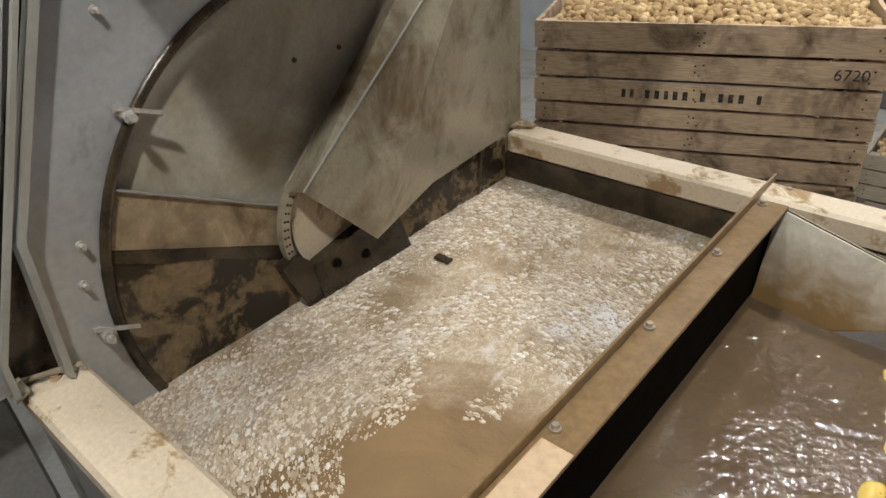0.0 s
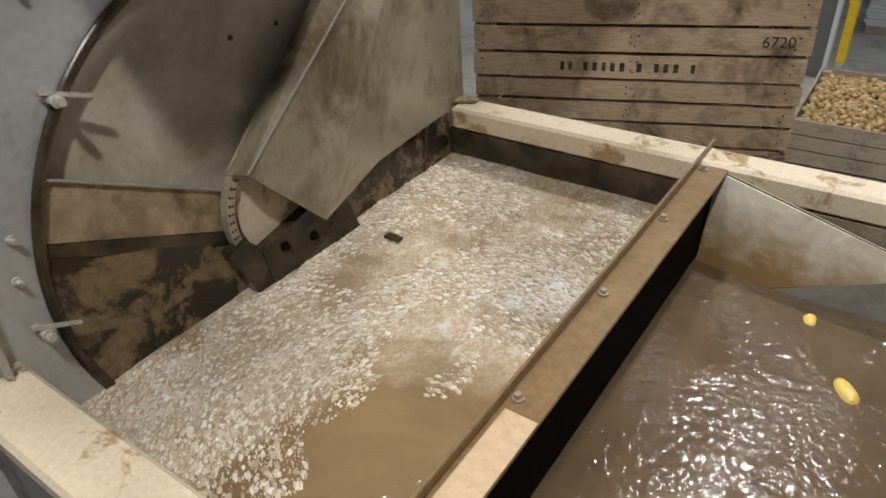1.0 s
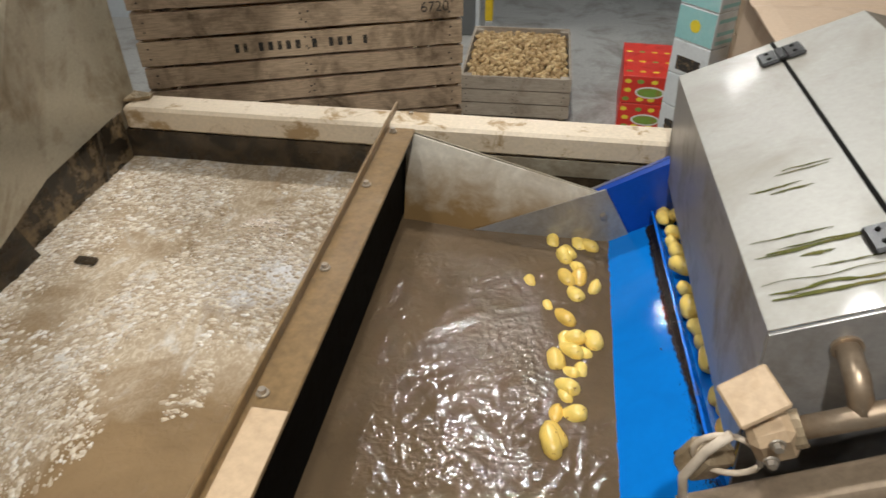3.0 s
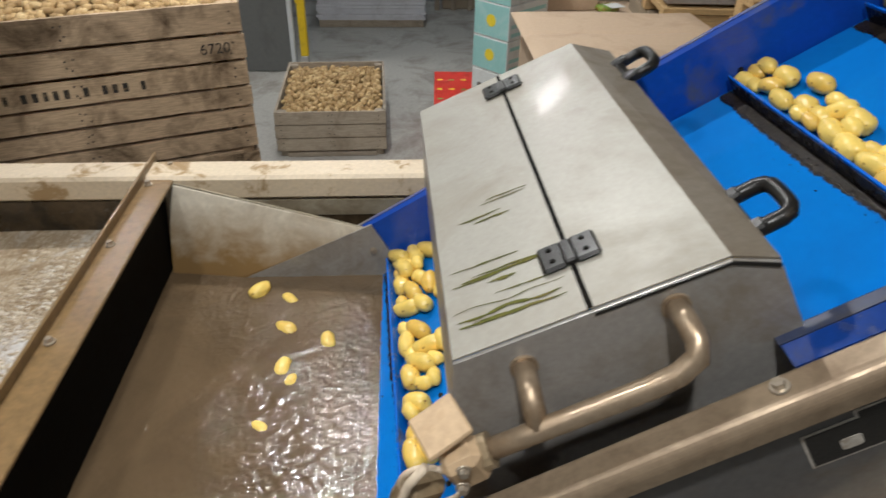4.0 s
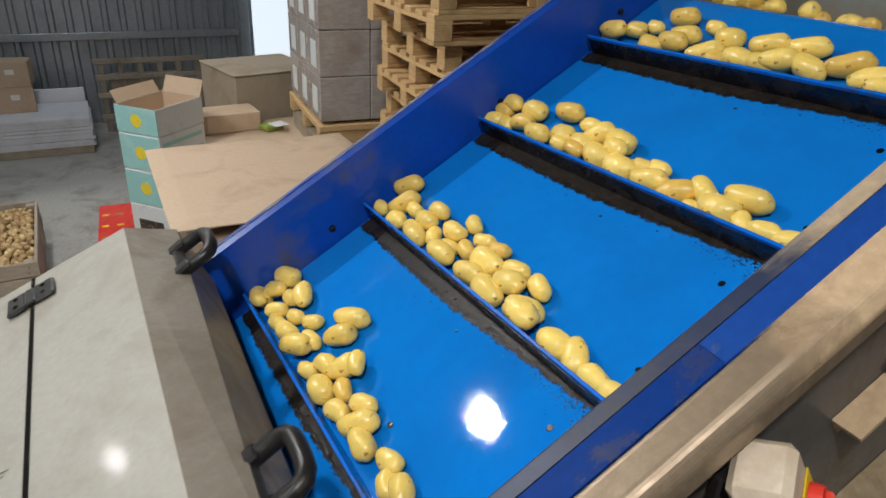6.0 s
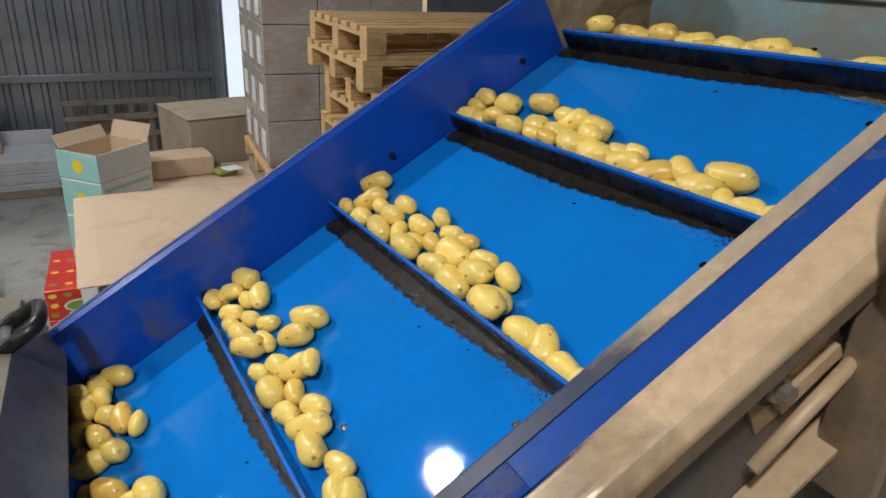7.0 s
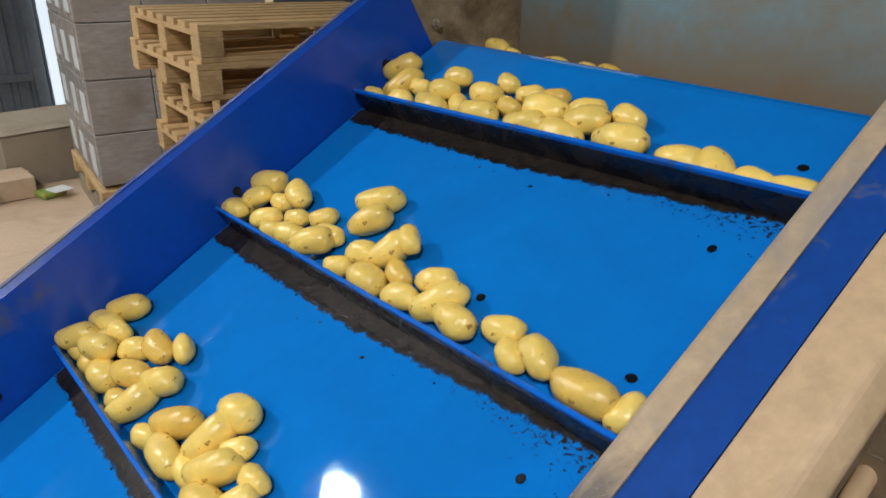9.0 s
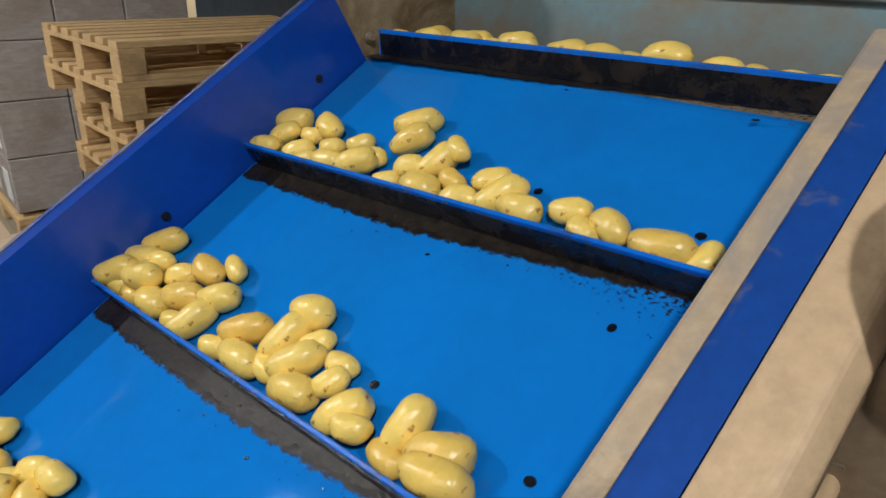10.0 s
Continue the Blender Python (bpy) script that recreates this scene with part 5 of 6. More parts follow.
part("stub", tube([(1.10, -1.475, 1.226), (1.09, -1.43, 1.27), (1.085, -1.376, 1.285)], 0.021, 16), PIPE, pipe, smooth=True)
for s in (bend[-1], (1.085, -1.376, 1.285)):
    part("end_cap", tube([(s[0], s[1] - 0.004, s[2]), (s[0], s[1] + 0.003, s[2])], 0.027, 16), PIPE, pipe)

clampset = thing("pipe_clamp", (0.95, -1.5, 1.1), label="mud-caked clamp block with hose loops at the pipe's end", category="clamp")
part("clamp_plate", boxed((-0.046, -0.042, -0.006), (0.046, 0.042, 0.008), 0.004, pose(0.928, -1.465, 1.232, 18, -30, 18)), MUD, clampset)
part("clamp_body", boxed((-0.036, -0.034, -0.055), (0.04, 0.034, 0.03), 0.014, pose(0.965, -1.485, 1.17, 8, -28, 6)), MUD, clampset, "mud-caked block")
part("clamp_collar", tube([(0.985, -1.475, 1.162), (1.02, -1.475, 1.181)], 0.034, 14), BROWN, clampset)
for y, z in ((-1.525, 1.19), (-1.528, 1.15)):
    part("clamp_bolt", bolt_mesh((0.965, y, z), (0, -1, 0), 0.009, 0.010), BOLT, clampset)
part("hose", tube([Vector((0.91, -1.50, 1.10)) + Vector((0.055 * math.cos(a), 0.02 * math.sin(a * 0.5), 0.05 * math.sin(a))) for a in [k * 0.35 for k in range(19)]], 0.006, 8), DUSTY, clampset, "dusty pale hose", smooth=True)
part("hose", tube([(0.90, -1.50, 1.17), (0.87, -1.50, 1.12), (0.845, -1.50, 1.04), (0.86, -1.50, 0.96), (0.92, -1.49, 0.92)], 0.009, 8), DUSTY, clampset, "dusty grey hose", smooth=True)
part("debris", boxed((-0.05, -0.03, -0.05), (0.05, 0.03, 0.04), 0.018, pose(0.89, -1.455, 1.05, 12, 20, 30)), BROWN, clampset)

# control switch on the conveyor's side
sw = thing("control_switch", (2.27, -1.53, 1.45), label="dusty cream isolator switch with a red knob", category="switch")
MSW = Matrix.Translation((2.165, -1.555, 1.545)) @ pose(0, 0, 0, 0, 0, 38) @ pose(0, 0, 0, -22, -26, 0) @ Matrix.Scale(0.86, 4)
part("switch_body", boxed((-0.055, -0.05, -0.085), (0.055, 0.05, 0.085), 0.014, MSW), DUSTY, sw)
part("yellow_plate", boxed((-0.045, -0.054, -0.065), (0.045, -0.0505, 0.02), 0.004, MSW), YELLOW, sw)
bm = bmesh.new()
bmesh.ops.create_cone(bm, cap_ends=True, segments=24, radius1=0.034, radius2=0.030, depth=0.022, matrix=MSW @ pose(0.005, -0.066, -0.025, 90))
knob = part("knob", bm, RED_PLASTIC, sw, "dusty red rotary knob")
part("grip_bar", boxed((-0.008, -0.092, -0.055), (0.018, -0.0775, 0.005), 0.004, MSW), RED_PLASTIC, knob)
part("cable", tube([(2.16, -1.53, 1.50), (2.14, -1.55, 1.42), (2.18, -1.52, 1.33), (2.10, -1.51, 1.25), (1.95, -1.51, 1.15)], 0.009, 8), DUSTY, sw, "dusty grey cable", smooth=True)
part("back_bracket", boxed((2.10, -1.52, 1.42), (2.20, -1.50, 1.56), 0.004), BLACK, sw)

# belt tensioner and perforated drive guard
tens = thing("belt_tensioner", (2.6, -1.5, 1.6), label="rusty screw tensioner bolted below the side channel", category="tensioner")
slot = [(0.56, -0.005), (0.56, 0.092)] + [(0.70 + 0.04 * math.sin(u), 0.052 + 0.04 * math.cos(u)) for u in [k * math.pi / 8 for k in range(9)]] + [(0.70, -0.005)]
part("slide_plate", prism([on_belt(p, YN - 0.1125, q) for p, q in slot], (0, -0.006, 0)), BROWN, tens, "silt-brown slide plate")
part("slot_edge", tube([on_belt(p, YN - 0.119, q) for p, q in slot[1:-1]], 0.0035, 6), WET, tens, "dark slot edge", smooth=True)
part("slide_bar", prism([on_belt(p, YN - 0.119, q) for p, q in ((0.60, 0.010), (0.60, 0.036), (0.72, 0.040), (0.72, 0.016))], (0, -0.012, 0)), MUD, tens)
part("adjuster_rod", tube([on_belt(0.52, YN - 0.145, -0.012), on_belt(0.76, YN - 0.145, 0.018)], 0.011, 14), MUD, tens, "muddy threaded rod", smooth=True)
part("rod_nut", tube([on_belt(0.728, YN - 0.145, 0.016), on_belt(0.750, YN - 0.145, 0.018)], 0.023, 6), BOLT, tens, "bright hexagon nut")
part("nut_washer", tube([on_belt(0.751, YN - 0.145, 0.018), on_belt(0.757, YN - 0.145, 0.018)], 0.027, 18), WET, tens)
part("screw_barrel", tube([on_belt(0.758, YN - 0.145, 0.019), on_belt(1.10, YN - 0.145, 0.03)], 0.027, 18), MUD, tens, "mud-caked barrel", smooth=True)
part("barrel_bracket", prism([on_belt(p, YN - 0.113, q) for p, q in ((0.80, -0.02), (0.80, 0.06), (1.10, 0.07), (1.10, -0.02))], (0, -0.012, 0)), WET, tens)
part("slide_washer", bolt_mesh(on_belt(0.607, YN - 0.1185, 0.058), (0, -1, 0), 0.022, 0.006), WET, tens, "dark round washer")
part("slide_bolt", bolt_mesh(on_belt(0.607, YN - 0.124, 0.058), (0, -1, 0.1), 0.014, 0.018), BOLT, tens, "bright hexagon bolt")
slope_bar(0.40, 0.90, [(YN - 0.113, -0.125), (YN - 0.113, -0.095), (YN - 0.165, -0.095), (YN - 0.165, -0.103), (YN - 0.121, -0.103), (YN - 0.121, -0.125)], "slide_rail", MUD, tens, "mud-caked angle rail")
guard = thing("drive_guard", (2.85, -1.62, 1.9), label="round perforated grey drive guard", category="guard")
GC, GA, GB = Vector((2.615, -1.575, 2.046)), Vector((CT, 0, ST)), Vector((0, 0.55, 0.835)).normalized()
GR = 0.095
GN = GA.cross(GB).normalized()
part("guard_disc", prism([GC + GR * (math.cos(a) * GA + math.sin(a) * GB) for a in [k * math.tau / 40 for k in range(40)]], -GN * 0.02 if GN.z > 0 else GN * 0.02), GUARD, guard)
part("guard_rim", tube([GC + GR * (math.cos(a) * GA + math.sin(a) * GB) for a in [k * math.tau / 40 for k in range(41)]], 0.008, 8), GUARD, guard, smooth=True)
up = GN if GN.z > 0 else -GN
q = up.to_track_quat("Z", "Y")
for i in range(-9, 10):
    for j in range(-9, 10):
        p = GC + (i + 0.5 * (j % 2)) * 0.0140 * GA + j * 0.0122 * GB
        if (p - GC).length < GR - 0.014:
            bm = bmesh.new()
            bmesh.ops.create_cone(bm, cap_ends=True, segments=8, radius1=0.0046, radius2=0.0046, depth=0.002, matrix=Matrix.LocRotScale(p + up * 0.0007, q, None))
            part("perforation", bm, INK, guard)
part("guard_bracket", boxed((2.60, -1.60, 1.60), (2.64, -1.50, 1.955), 0.006), PIPE, guard)

# discharge chute behind the head roller
chute = thing("discharge_chute", (3.4, -0.8, 1.0), label="silt-browned pale blue discharge chute at the belt's head", category="chute")
part("side_plate", prism([(3.03, -0.135, 1.75), (3.458, -0.125, 1.75), (3.458, -0.125, 2.5), (2.98, -0.135, 2.5)], (0, 0.006, 0)), BROWN, chute, "silt-brown side plate")
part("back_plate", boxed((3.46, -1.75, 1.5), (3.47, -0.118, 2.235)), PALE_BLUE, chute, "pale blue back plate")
part("back_lip", boxed((3.44, -1.75, 2.236), (3.50, -0.14, 2.252), 0.003), CLAD, chute)
# white panel added behind the plates to stand in for a bright slit
part("bright_panel", boxed((3.62, -0.4, 1.5), (3.64, 0.1, 2.4)), CARD_WHITE, chute)
part("near_plate", prism([(3.07, -1.46, 1.75), (3.455, -1.46, 1.75), (3.455, -1.46, 2.2), (3.05, -1.46, 2.05)], (0, -0.006, 0)), BROWN, chute)
part("chute_floor", prism([(3.0, -0.14, 1.30), (3.455, -0.14, 1.10), (3.455, -1.455, 1.10), (3.0, -1.455, 1.30)], (0, 0, -0.01)), BROWN, chute)
for x in (3.42,):
    for y in (-0.25, -1.4):
        part("leg", boxed((x - 0.03, y - 0.03, FLOOR), (x + 0.03, y + 0.03, 1.08), 0.004), STEEL, chute)

# ---- cleats of the belt ----
SPEED_X = 0.2505


def cleat_s(k, t):
    """How far up the belt cleat k stands at t seconds."""
    return sx(2.792 + SPEED_X * (t - 6.0)) - k * PITCH


def loop_pose(s):
    """The pose on the closed belt, its x up the belt and z away from it, for a run of s metres."""
    q = (s - S_TAIL) % (PITCH * NFL)
    half = math.pi * RR
    if q < STRAND:
        p, a = on_belt(S_TAIL + q, 0), 0.0
    elif q < STRAND + half:
        a = (q - STRAND) / RR
        p = on_belt(S_HEAD + RR * math.sin(a), 0, -RR + RR * math.cos(a))
    elif q < 2 * STRAND + half:
        a = math.pi
        p = on_belt(S_HEAD - (q - STRAND - half), 0, -2 * RR)
    else:
        a = math.pi + (q - 2 * STRAND - half) / RR
        p = on_belt(S_TAIL + RR * math.sin(a), 0, -RR + RR * math.cos(a))
    return Matrix.Translation(p) @ Matrix.Rotation(-TH + a, 4, "Y")


bm = bmesh.new()
add_box(bm, (-0.004, YN + 0.02, 0.0), (0.004, YF - 0.022, 0.062), 0.0015)
SKEW = 0.052
for v in bm.verts:
    v.co.x += SKEW * (YF - v.co.y)
cleat_mesh = bpy.data.meshes.new("cleat")
bm.to_mesh(cleat_mesh)
bm.free()
cleat_mesh.materials.append(FLIGHT)


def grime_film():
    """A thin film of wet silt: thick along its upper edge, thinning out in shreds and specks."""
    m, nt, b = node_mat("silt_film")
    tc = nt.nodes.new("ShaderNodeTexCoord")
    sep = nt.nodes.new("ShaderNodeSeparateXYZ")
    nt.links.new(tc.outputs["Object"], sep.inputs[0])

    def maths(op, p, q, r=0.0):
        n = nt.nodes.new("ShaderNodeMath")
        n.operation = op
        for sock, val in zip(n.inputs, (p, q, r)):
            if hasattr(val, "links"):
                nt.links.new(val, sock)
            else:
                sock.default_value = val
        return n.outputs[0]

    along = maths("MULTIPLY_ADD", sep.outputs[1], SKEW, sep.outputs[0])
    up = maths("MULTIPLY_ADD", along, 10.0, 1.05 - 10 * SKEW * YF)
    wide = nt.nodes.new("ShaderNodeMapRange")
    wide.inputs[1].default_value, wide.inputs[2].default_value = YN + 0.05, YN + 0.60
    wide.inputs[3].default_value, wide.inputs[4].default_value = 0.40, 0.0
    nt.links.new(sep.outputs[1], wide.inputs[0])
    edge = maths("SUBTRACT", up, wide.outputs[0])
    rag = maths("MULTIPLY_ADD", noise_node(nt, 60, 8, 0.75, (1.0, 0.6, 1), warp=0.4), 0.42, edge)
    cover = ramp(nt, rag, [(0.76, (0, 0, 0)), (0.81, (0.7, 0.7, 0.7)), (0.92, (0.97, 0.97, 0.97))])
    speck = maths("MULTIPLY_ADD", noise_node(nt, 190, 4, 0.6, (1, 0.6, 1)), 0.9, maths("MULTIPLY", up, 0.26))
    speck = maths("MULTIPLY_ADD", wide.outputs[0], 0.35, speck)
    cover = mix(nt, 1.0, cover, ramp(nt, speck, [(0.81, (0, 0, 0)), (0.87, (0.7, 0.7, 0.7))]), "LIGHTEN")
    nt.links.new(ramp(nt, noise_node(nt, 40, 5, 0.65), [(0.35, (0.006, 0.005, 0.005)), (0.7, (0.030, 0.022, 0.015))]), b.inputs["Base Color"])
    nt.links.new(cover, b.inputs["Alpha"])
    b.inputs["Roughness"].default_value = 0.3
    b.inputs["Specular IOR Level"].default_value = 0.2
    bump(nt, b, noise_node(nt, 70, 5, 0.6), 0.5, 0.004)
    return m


SILT_FILM = grime_film()
rnd = random.Random(21)
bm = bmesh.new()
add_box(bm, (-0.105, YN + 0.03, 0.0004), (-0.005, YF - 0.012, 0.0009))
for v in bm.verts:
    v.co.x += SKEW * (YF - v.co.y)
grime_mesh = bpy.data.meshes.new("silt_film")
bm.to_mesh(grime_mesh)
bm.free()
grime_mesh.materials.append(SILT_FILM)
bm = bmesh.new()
# dark sheet on the cleat's back: its shade and dirt in one colour
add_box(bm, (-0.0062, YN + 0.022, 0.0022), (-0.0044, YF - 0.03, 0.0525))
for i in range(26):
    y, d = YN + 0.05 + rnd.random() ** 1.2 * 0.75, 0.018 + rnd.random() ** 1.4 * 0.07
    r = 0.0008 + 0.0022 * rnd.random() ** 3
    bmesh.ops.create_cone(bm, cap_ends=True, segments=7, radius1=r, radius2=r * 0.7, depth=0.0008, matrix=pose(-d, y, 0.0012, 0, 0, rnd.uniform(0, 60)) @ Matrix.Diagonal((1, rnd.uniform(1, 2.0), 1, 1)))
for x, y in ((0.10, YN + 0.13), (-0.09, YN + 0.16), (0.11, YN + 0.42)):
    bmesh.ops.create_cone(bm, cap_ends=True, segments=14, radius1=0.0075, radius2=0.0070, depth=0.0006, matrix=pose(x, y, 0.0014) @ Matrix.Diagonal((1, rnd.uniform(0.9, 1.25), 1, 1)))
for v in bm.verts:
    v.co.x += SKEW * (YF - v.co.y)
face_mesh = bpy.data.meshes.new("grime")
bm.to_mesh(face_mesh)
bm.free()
face_mesh.materials.append(BELT_GRIME_SHADE)
cleats = []
to_local = conveyor.matrix_basis.inverted()
for k in range(-6, 10):
    c = new("cleat", cleat_mesh)
    c.parent = conveyor
    tagged(c, "blue belt cleat, back darkened for dirt and shade, black silt below")
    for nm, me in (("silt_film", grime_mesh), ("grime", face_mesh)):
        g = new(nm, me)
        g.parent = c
    cleats.append((k, c))

# ---- washed potatoes ----
shapes = []
SIZES = []
for i in range(24):
    half = 0.033 + 0.019 * i / 23
    SIZES.append((half, min(0.0295, half * random.Random(i + 40).uniform(0.60, 0.71))))
for i in range(24):
    bm = potato_mesh(100 + i, 3, *SIZES[i])
    me = bpy.data.meshes.new("potato")
    bm.to_mesh(me)
    bm.free()
    me.materials.append(POTATO)
    me.polygons.foreach_set("use_smooth", [True] * len(me.polygons))
    shapes.append(me)

# potatoes behind the cleats that pass close by: centimetres across from the far rail and up from the cleat, turn, length, layer
PILES = {}
PILES[(0, "far")] = [(3, 7, 97, 6.1, 0), (5.3, 7.1, 101, 7.9, 0), (11.1, 10.3, 94, 6.9, 0), (15.9, 13.5, 81, 5.2, 0), (21.9, 19, 97, 11.2, 0), (22.9, 5, 89, 7.6, 0), (29.3, 11.4, 97, 11.2, 1), (29.5, 6.9, 88, 9.4, 0), (34.7, 17.2, 88, 5.3, 0), (41.1, 6, 133, 9, 1), (43.3, 13, 95, 7.1, 0)]
PILES[(0, "near")] = [(45.6, 4.9, 102, 6, 0), (51.6, 6.1, 84, 8, 0), (55.2, 13.1, 113, 11.2, 0), (59, 6.2, 92, 9.2, 0), (63.3, 6.8, 119, 7.4, 0), (65.2, 14.1, 110, 11.2, 0), (70, 7.6, 77, 9.7, 0), (77.9, 10.7, 125, 11.2, 0), (85.5, 7.1, 109, 8.1, 0), (89.3, 5, 105, 6, 0)]
PILES[(1, "far")] = [(3, 3.9, 101, 6.2, 0), (3, 8, 96, 6.4, 0), (5.8, 10.5, 88, 6.2, 0), (7.8, 4.5, 92, 5.5, 0), (13.5, 6.9, 113, 7.1, 0), (13.6, 11.9, 93, 8, 0), (22.8, 5.1, 91, 11.2, 0), (24.6, 15.7, 98, 11.2, 0), (31.6, 7.6, 86, 8.4, 1), (34.3, 4.3, 88, 5, 0), (35.8, 13.8, 90, 6.6, 0), (39.5, 7.4, 83, 7.7, 1), (41, 3.9, 88, 5.9, 0), (42.5, 11.1, 139, 7.4, 0), (47.5, 5.6, 85, 8.2, 0)]
PILES[(1, "near")] = [(48.7, 12, 84, 8.2, 0), (51.2, 8.9, 83, 6.3, 0), (56.1, 4.8, 90, 8.2, 0), (60.7, 7.9, 87, 4.7, 0), (64.9, 9.1, 85, 5.3, 0), (66, 4.7, 104, 9.5, 0), (74.9, 4.4, 130, 7.7, 0), (79.5, 7.6, 71, 6.5, 0), (81.1, 2.2, 95, 4.5, 0), (85.8, 4.6, 97, 8.4, 0), (89.1, 9.5, 104, 11.2, 0), (92.3, 4, 49, 4.6, 0), (97.3, 4.2, 104, 5.8, 0), (102.8, 4.3, 105, 5.7, 0)]
PILES[(2, "far")] = [(3, 3.4, 90, 5.2, 0), (3.5, 13.5, 133, 11.2, 0), (10, 8.1, 156, 9.6, 1), (14.5, 3.2, 94, 6.4, 0), (15.4, 8.9, 91, 4.9, 0), (25.2, 3.2, 84, 9.7, 0), (25.5, 7.9, 98, 6.9, 0), (26.3, 12.1, 92, 6.7, 0), (31.1, 6, 48, 4.5, 0), (35.9, 10.3, 99, 6.9, 0), (38.2, 15, 72, 5.3, 0), (39, 6.2, 102, 4.5, 0), (40.3, 3, 94, 8.9, 0), (44.2, 8.3, 77, 5.1, 0)]
PILES[(2, "near")] = [(46, 12.8, 112, 5.2, 0), (52.3, 4, 104, 9.2, 0), (52.4, 13.1, 104, 4.5, 0), (53.8, 8.8, 97, 8.5, 0), (61.5, 2.8, 88, 8.5, 0), (61.8, 11.3, 106, 6.5, 0), (64.3, 7.8, 110, 7.6, 0), (70.9, 11.3, 71, 6.4, 0), (73.3, 5.1, 107, 10.9, 0), (75.8, 2.7, 93, 8.3, 0), (86, 2.2, 96, 7.3, 0), (91.6, 3.8, 45, 7.3, 0), (98.6, 2.2, 91, 6, 0), (103.9, 2.2, 100, 6.4, 0)]
PILES[(3, "far")] = [(3, 3.1, 104, 8.1, 0), (3, 7.7, 103, 4.5, 0), (3, 12.4, 111, 8.5, 0), (6.2, 2.4, 96, 5.4, 0), (6.4, 7.6, 134, 6.4, 0), (12.7, 9.8, 91, 4.5, 0), (13.7, 4.7, 127, 6.6, 0), (16.5, 12.8, 71, 7.4, 0), (18.2, 3.1, 103, 4.6, 0), (21.6, 8, 108, 5.1, 0), (25.1, 4, 109, 6.8, 0), (28.3, 10.7, 133, 4.5, 0), (34.3, 7.7, 101, 6.4, 0), (34.4, 4.3, 129, 8, 0), (38.2, 18.9, 129, 11.2, 0), (40.9, 14.1, 136, 7.9, 0)]
PILES[(3, "near")] = [(43.1, 3.2, 113, 4.9, 0), (46.7, 7.6, 103, 6.4, 0), (51.4, 10.5, 160, 7.6, 1), (52.5, 3.2, 93, 7.2, 0), (54.2, 13.4, 59, 4.7, 0), (56.9, 7.3, 74, 4.5, 0), (61.5, 3.8, 108, 6.1, 0), (64.9, 9.2, 116, 6.7, 0), (69, 5.9, 143, 10, 0), (74.2, 4.5, 87, 8.1, 0), (82.3, 7.1, 107, 5.9, 0), (86.2, 4.1, 61, 5.7, 1), (90.3, 5.7, 60, 6.4, 0), (99.2, 4.2, 97, 9.7, 0), (105.3, 4.7, 167, 4.5, 0)]
PILES[(4, "far")] = [(3, 2.4, 94, 6.6, 0), (3, 4.2, 133, 9.9, 0), (3.2, 9.9, 107, 9.6, 0), (4.4, 14.9, 133, 9.6, 0), (9.9, 2.2, 88, 4.9, 0), (10, 8.1, 109, 7.9, 0), (11.9, 10.9, 99, 4.5, 0), (12, 6, 112, 9.4, 0), (18.1, 2.5, 94, 7.3, 0), (18.7, 10.7, 119, 6.5, 0), (24.2, 7.2, 114, 10.6, 0), (24.3, 13.9, 85, 7.2, 0), (26.9, 2.2, 101, 4.5, 0), (28.9, 16.9, 70, 5.8, 0), (31.6, 4.3, 164, 8.9, 0), (32.6, 10.3, 119, 7.5, 0), (40.9, 2.7, 107, 5.6, 0)]
PILES[(4, "near")] = [(44.7, 7.7, 130, 8.7, 1), (48.7, 2.7, 91, 8.9, 0), (53.7, 10.1, 170, 9.9, 1), (54.3, 15.9, 104, 7.2, 0), (54.5, 4.4, 75, 4.5, 0), (59.3, 7.4, 142, 9.9, 0), (59.5, 11.8, 132, 4.7, 0), (63.3, 2.2, 101, 7.9, 0), (66.8, 10.7, 93, 4.8, 0), (68.1, 7.5, 147, 5.3, 0), (73.9, 4.6, 142, 8.2, 1), (77.6, 3.3, 110, 4.8, 0), (84, 7.9, 172, 7.6, 0), (84.2, 2.7, 83, 5.8, 0), (90.8, 6.5, 113, 8.4, 0), (93.4, 3, 104, 11.2, 0)]


def laid(k):
    """The potatoes of a known pile, as pile() gives them."""
    rnd = random.Random(700 + k)
    placed = []
    for across, up, turn, length, layer in PILES[(k, "far")] + PILES[(k, "near")]:
        shape = min(23, max(0, int(round((length * 0.0058 - 0.033) / 0.019 * 23)) + rnd.choice((0, 1, 2))))
        wide = SIZES[shape][1]
        reach = math.hypot(SIZES[shape][0] * math.cos(radians(turn)), wide * math.sin(radians(turn)))
        y, w = YF - max(across / 100, 0.035), max(up / 100, min(reach, 0.036) + 0.004)
        h = wide * 0.93
        for b in placed:
            d = math.hypot(y - b[0], w - b[1])
            need = 0.86 * (wide + SIZES[b[4]][1])
            if d < need:
                h = max(h, min(0.085, b[2] + math.sqrt(need * need - d * d) * (1.0 if layer else 0.55)))
        placed.append((y, w, h, turn, shape, rnd.uniform(-10, 10)))
    return placed


REACH = {1: (0.10, 0.12, 0.14, 0.13, 0.10, 0.10, 0.06, 0.05, 0.08, 0.05, 0.04), 2: (0.11, 0.12, 0.11, 0.14, 0.13, 0.13, 0.12, 0.05, 0.08, 0.05, 0.05),
         3: (0.08, 0.13, 0.12, 0.19, 0.17, 0.10, 0.12, 0.08, 0.07, 0.10, 0.05), 4: (0.10, 0.14, 0.15, 0.16, 0.14, 0.10, 0.12, 0.09, 0.11, 0.06, 0.06)}


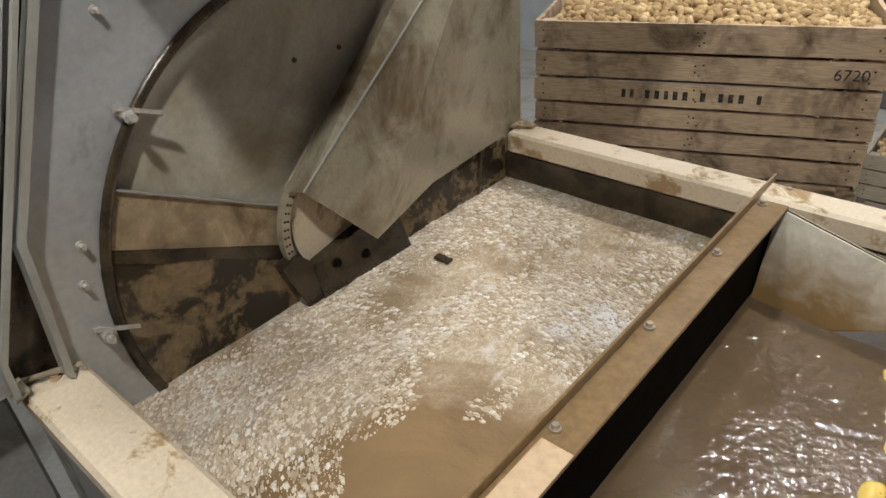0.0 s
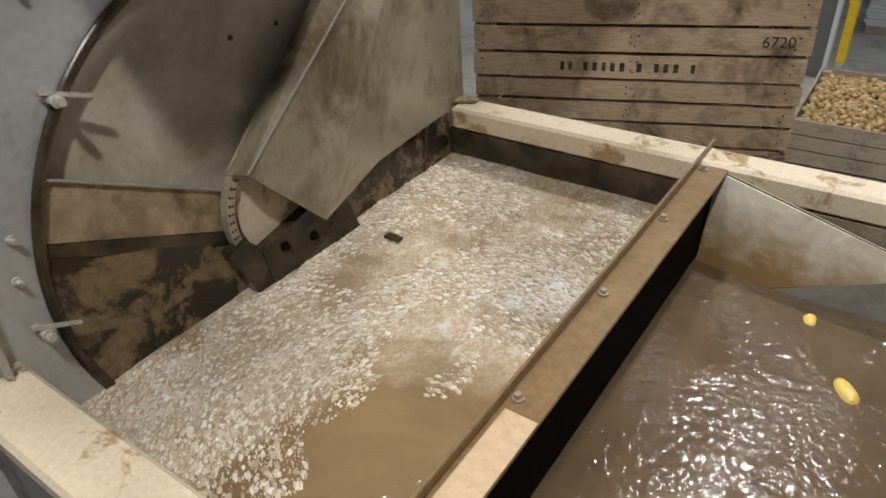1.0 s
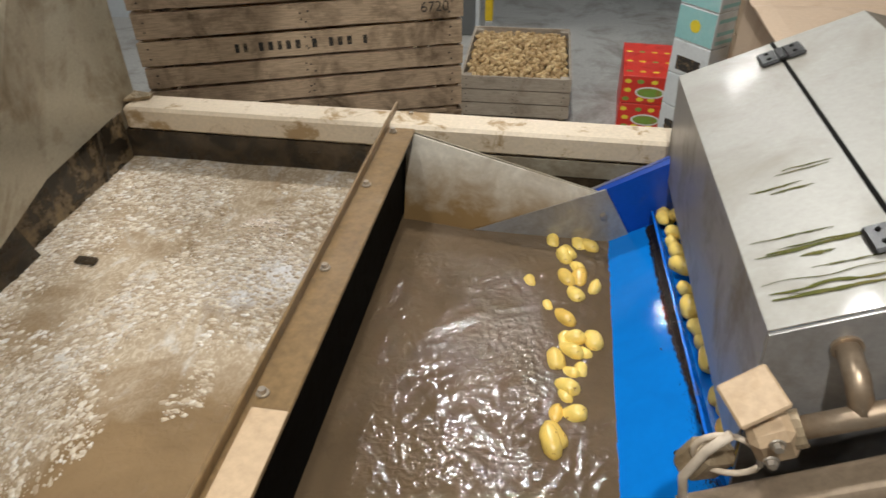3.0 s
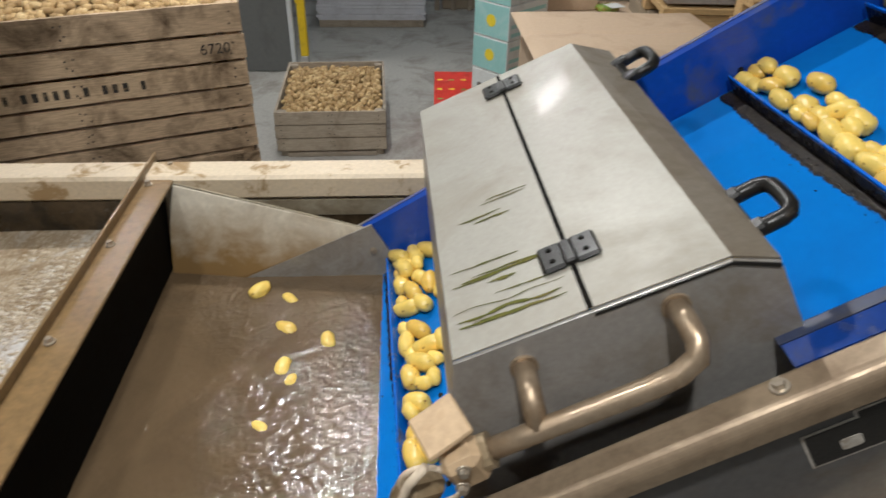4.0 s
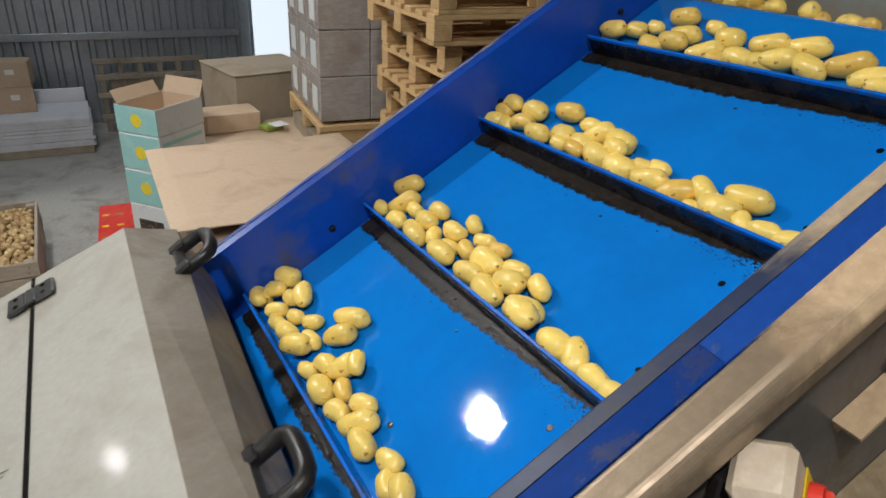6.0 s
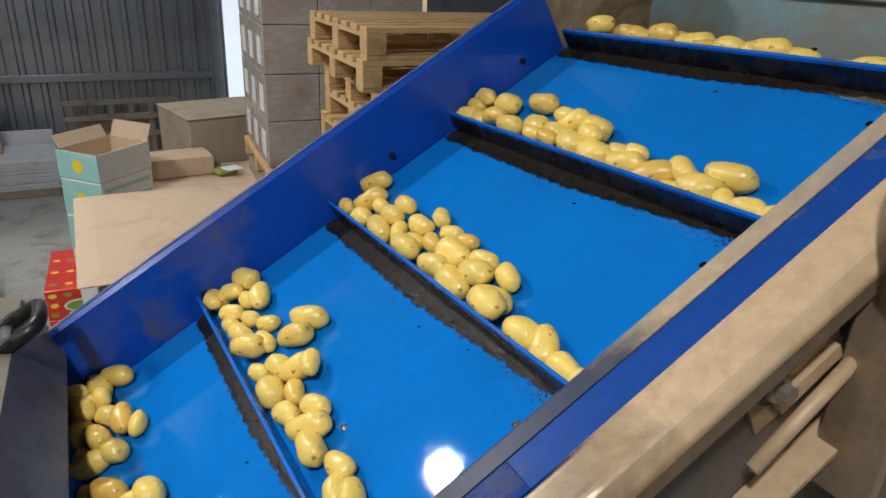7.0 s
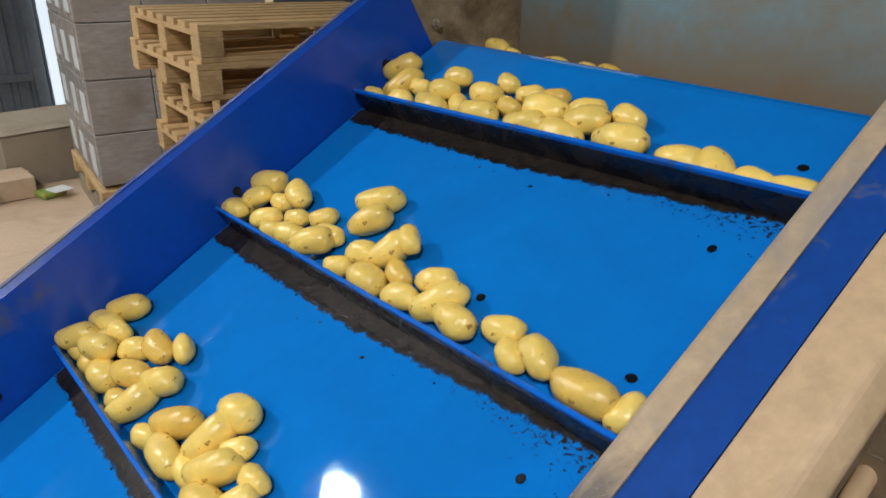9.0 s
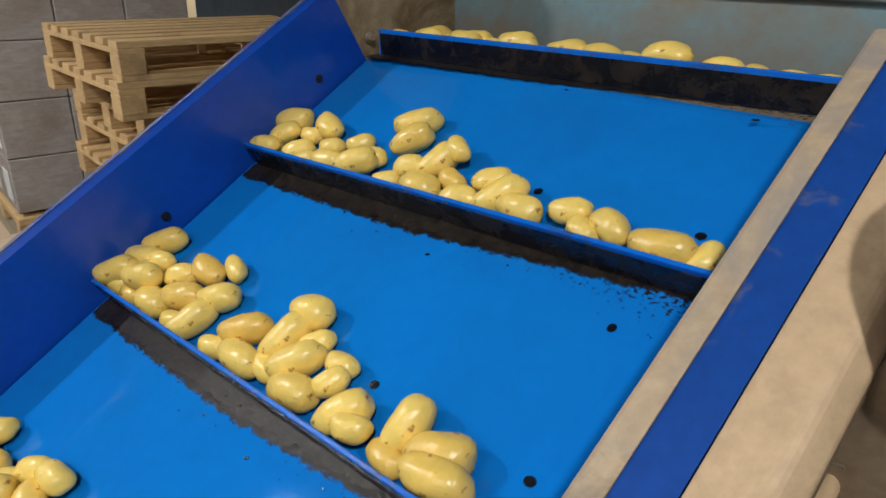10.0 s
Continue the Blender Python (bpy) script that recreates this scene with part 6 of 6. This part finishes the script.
def pile(k, count):
    """Where the potatoes lie behind cleat k: across, up the belt, above it, turn and shape."""
    rnd = random.Random(900 + k)
    placed = []
    width = abs(YN - YF) - 0.09
    reach = REACH.get(k, REACH[1 + k % 4])
    queue = [0.56 + 0.072 * i + rnd.uniform(-0.02, 0.02) for i in range(6)]
    tries = 0
    while len(placed) < count and tries < 5000:
        tries += 1
        u = queue.pop() if queue else rnd.random() ** 1.15 * 0.72
        limit = float(np.interp(u, [0.1 * i for i in range(11)], reach))
        y = YF - 0.045 - u * width
        best = None
        turn, shape = 90 + rnd.triangular(-85, 85, 0), rnd.randrange(2, 20)
        half = math.hypot(SIZES[shape][0] * math.cos(radians(turn)), SIZES[shape][1] * math.sin(radians(turn))) + 0.008
        for h in (0.026, 0.056):
            w = half if h < 0.05 else half + 0.004
            while w < limit + 0.01 - (0.03 if h > 0.05 else 0):
                gap = 0.047 if h < 0.05 else 0.042
                if all((y - b[0]) ** 2 + (w - b[1]) ** 2 + (h - b[2]) ** 2 > gap ** 2 for b in placed):
                    best = (y, w, h)
                    break
                w += 0.006
            if best or u > 0.6:
                break
        if best:
            placed.append((*best, turn, shape, rnd.uniform(-14, 14)))
    return placed


potatoes = []
for k in range(-1, 7):
    for y, w, h, turn, shape, tilt in laid(k) if (k, "far") in PILES else pile(k, 30):
        ob = new("potato", shapes[shape])
        tagged(ob, "wet washed yellow potato carried by a belt cleat", "potato", "washed potatoes")
        potatoes.append((ob, k, y, w + SKEW * (YF - y), h, turn, tilt))


# ---- water that a cleat lifts out of the tank ----
bm = bmesh.new()
nx, ny = 14, 60
grid = [[bm.verts.new((-0.06 + 0.195 * i / nx, YN + 0.03 + (YF - 0.035 - YN) * j / ny, (0.004 * noise.noise(Vector((i * 0.5, j * 0.45, 2))) if i < nx else 0.0) - 0.034 * max(0.0, 1 - i / 5) ** 1.5)) for j in range(ny + 1)] for i in range(nx + 1)]
deep = [bm.verts.new((-0.06, YN + 0.03 + (YF - 0.035 - YN) * j / ny, -0.120)) for j in range(ny + 1)]
for i in range(nx):
    for j in range(ny):
        bm.faces.new((grid[i][j], grid[i + 1][j], grid[i + 1][j + 1], grid[i][j + 1]))
for j in range(ny):
    bm.faces.new((grid[0][j], deep[j], deep[j + 1], grid[0][j + 1]))
    bm.faces.new((grid[nx][j], deep[j], deep[j + 1], grid[nx][j + 1]))
bm.faces.new([grid[i][0] for i in range(nx + 1)] + [deep[0]])
bm.faces.new([grid[i][ny] for i in range(nx + 1)] + [deep[ny]])
carried_water = single("carried_water", bm, WATER, "wedge of brown water lifted by a belt cleat", "water", kind="structure", smooth=True)


def carried_rows():
    """Up with each cleat to the waterline, then back down the belt under the water."""
    rows = []
    for i in range(101):
        t = i * 0.1
        lag = (0.755 - (2.792 + SPEED_X * (t - 6.0))) % (PITCH * CT)
        behind = PITCH * CT - lag
        if lag < 0.20:
            x = 0.755 - lag
        elif behind < 0.10:
            x = 0.755 - behind * 2.0
        else:
            x = 0.555
        rows.append((t, pose(x - 0.01, 0, 0.692 + (x - 0.715) * ST / CT + 0.002)))
    return rows


# ---- motion of belt and potatoes ----
def potato_rows(k, y, w, h, turn, tilt, seed):
    """Afloat in the tank, then up with its cleat, then over the head into the chute."""
    rnd = random.Random(seed)
    spin = pose(0, 0, 0, tilt, tilt * 0.6, turn)
    rows = []
    lift_s = sx(0.74) + rnd.uniform(-0.11, 0.03)
    wait = rnd.uniform(0.2, 1.0)
    for i in range(41):
        t = i * 0.25
        s = cleat_s(k, t) + w
        if s < lift_s:
            back = (lift_s - s) * CT
            x = 2 + lift_s * CT - min(back, 0.6) * (0.30 + 0.75 * wait) - 0.15 * wait * min(1.0, back * 7)
            depth = min(0.07, max(0.0, back - (0.34 if wait > 0.92 else 0.13 * wait)) * 0.9)
            p = Vector((max(x, 0.12), y + 0.06 * math.sin(1.3 * t + seed) * min(1, back * 2), max(on_belt(lift_s, 0, h).z, WR - 0.008) - depth))
            m = Matrix.Translation(p) @ pose(0, 0, 0, 0, -31.674 if back < 0.05 else -12, 12 * math.sin(t * 2 + seed) * min(1, back * 4)) @ spin
        elif s < S_HEAD:
            m = Matrix.Translation(on_belt(s, y, h)) @ Matrix.Rotation(-TH, 4, "Y") @ spin
            if m.translation.z < WR - 0.008:
                m.translation.z = WR - 0.008
        else:
            d = s - S_HEAD
            m = Matrix.Translation(on_belt(S_HEAD, y, h)) @ Matrix.Rotation(-TH + min(1.2, d * 5), 4, "Y") @ spin
            p = m.translation + Vector((0.3 * (1 - math.exp(-6 * d)), 0, 0.8 * d - 5.0 * d * d))
            p.z = max(p.z, 1.30 - (p.x - 3.0) * 0.44 + 0.04)
            m.translation = p
        rows.append((t, m))
    return rows


def motions():
    for k, c in cleats:
        walk(c, [(i * 0.25, to_local @ loop_pose(cleat_s(k, i * 0.25))) for i in range(41)])
    for n_, (ob, k, y, w, h, turn, tilt) in enumerate(potatoes):
        walk(ob, potato_rows(k, y, w, h, turn, tilt, n_))
    walk(carried_water, carried_rows())
    walk(water_right, [(0, pose(-0.06, 0, 0)), (5, pose(0.02, 0, 0)), (10, pose(0.10, 0, 0))])


# ---- lamps of the hall ----
LIGHT = (0.98, 0.98, 0.97)
area_lamp("high_bay_lamp", (0.2, 1.9, 4.45), (0.2, 1.9, 0), 0.18, 0.18, 128, LIGHT)
area_lamp("high_bay_lamp", (0.6, -2.9, 4.45), (0.2, -2.0, 0), 0.20, 0.20, 116, LIGHT)
area_lamp("high_bay_lamp", (-3.0, 5.3, 4.45), (-3.0, 5.3, 0), 0.22, 0.22, 60, LIGHT)
# unseen large lamp, added only as fill from the hall's left end
area_lamp("fill_lamp", (-4.4, 0.9, 4.45), (-4.4, 0.9, 0), 0.5, 1.3, 35, (0.93, 0.97, 1.0))
area_lamp("high_bay_lamp", (0.2, 6.6, 4.45), (0.2, 6.6, 0), 0.55, 0.55, 70, LIGHT)
for lx_, ly_, watts in ((-2.4, -4.4, 45), (-0.9, -1.2, 45), (3.8, -4.4, 22), (2.6, 5.9, 30)):
    area_lamp("high_bay_lamp", (lx_, ly_, 4.45), (lx_, ly_, 0), 0.30, 0.30, watts, LIGHT)
area_lamp("high_bay_lamp", (1.5, 11.2, 4.45), (1.5, 10.8, 0), 0.26, 0.26, 50, (0.85, 0.93, 1.0))
area_lamp("high_bay_lamp", (1.0, 8.6, 4.45), (1.0, 8.6, 0), 0.26, 0.26, 38, (0.85, 0.93, 1.0))

motions()
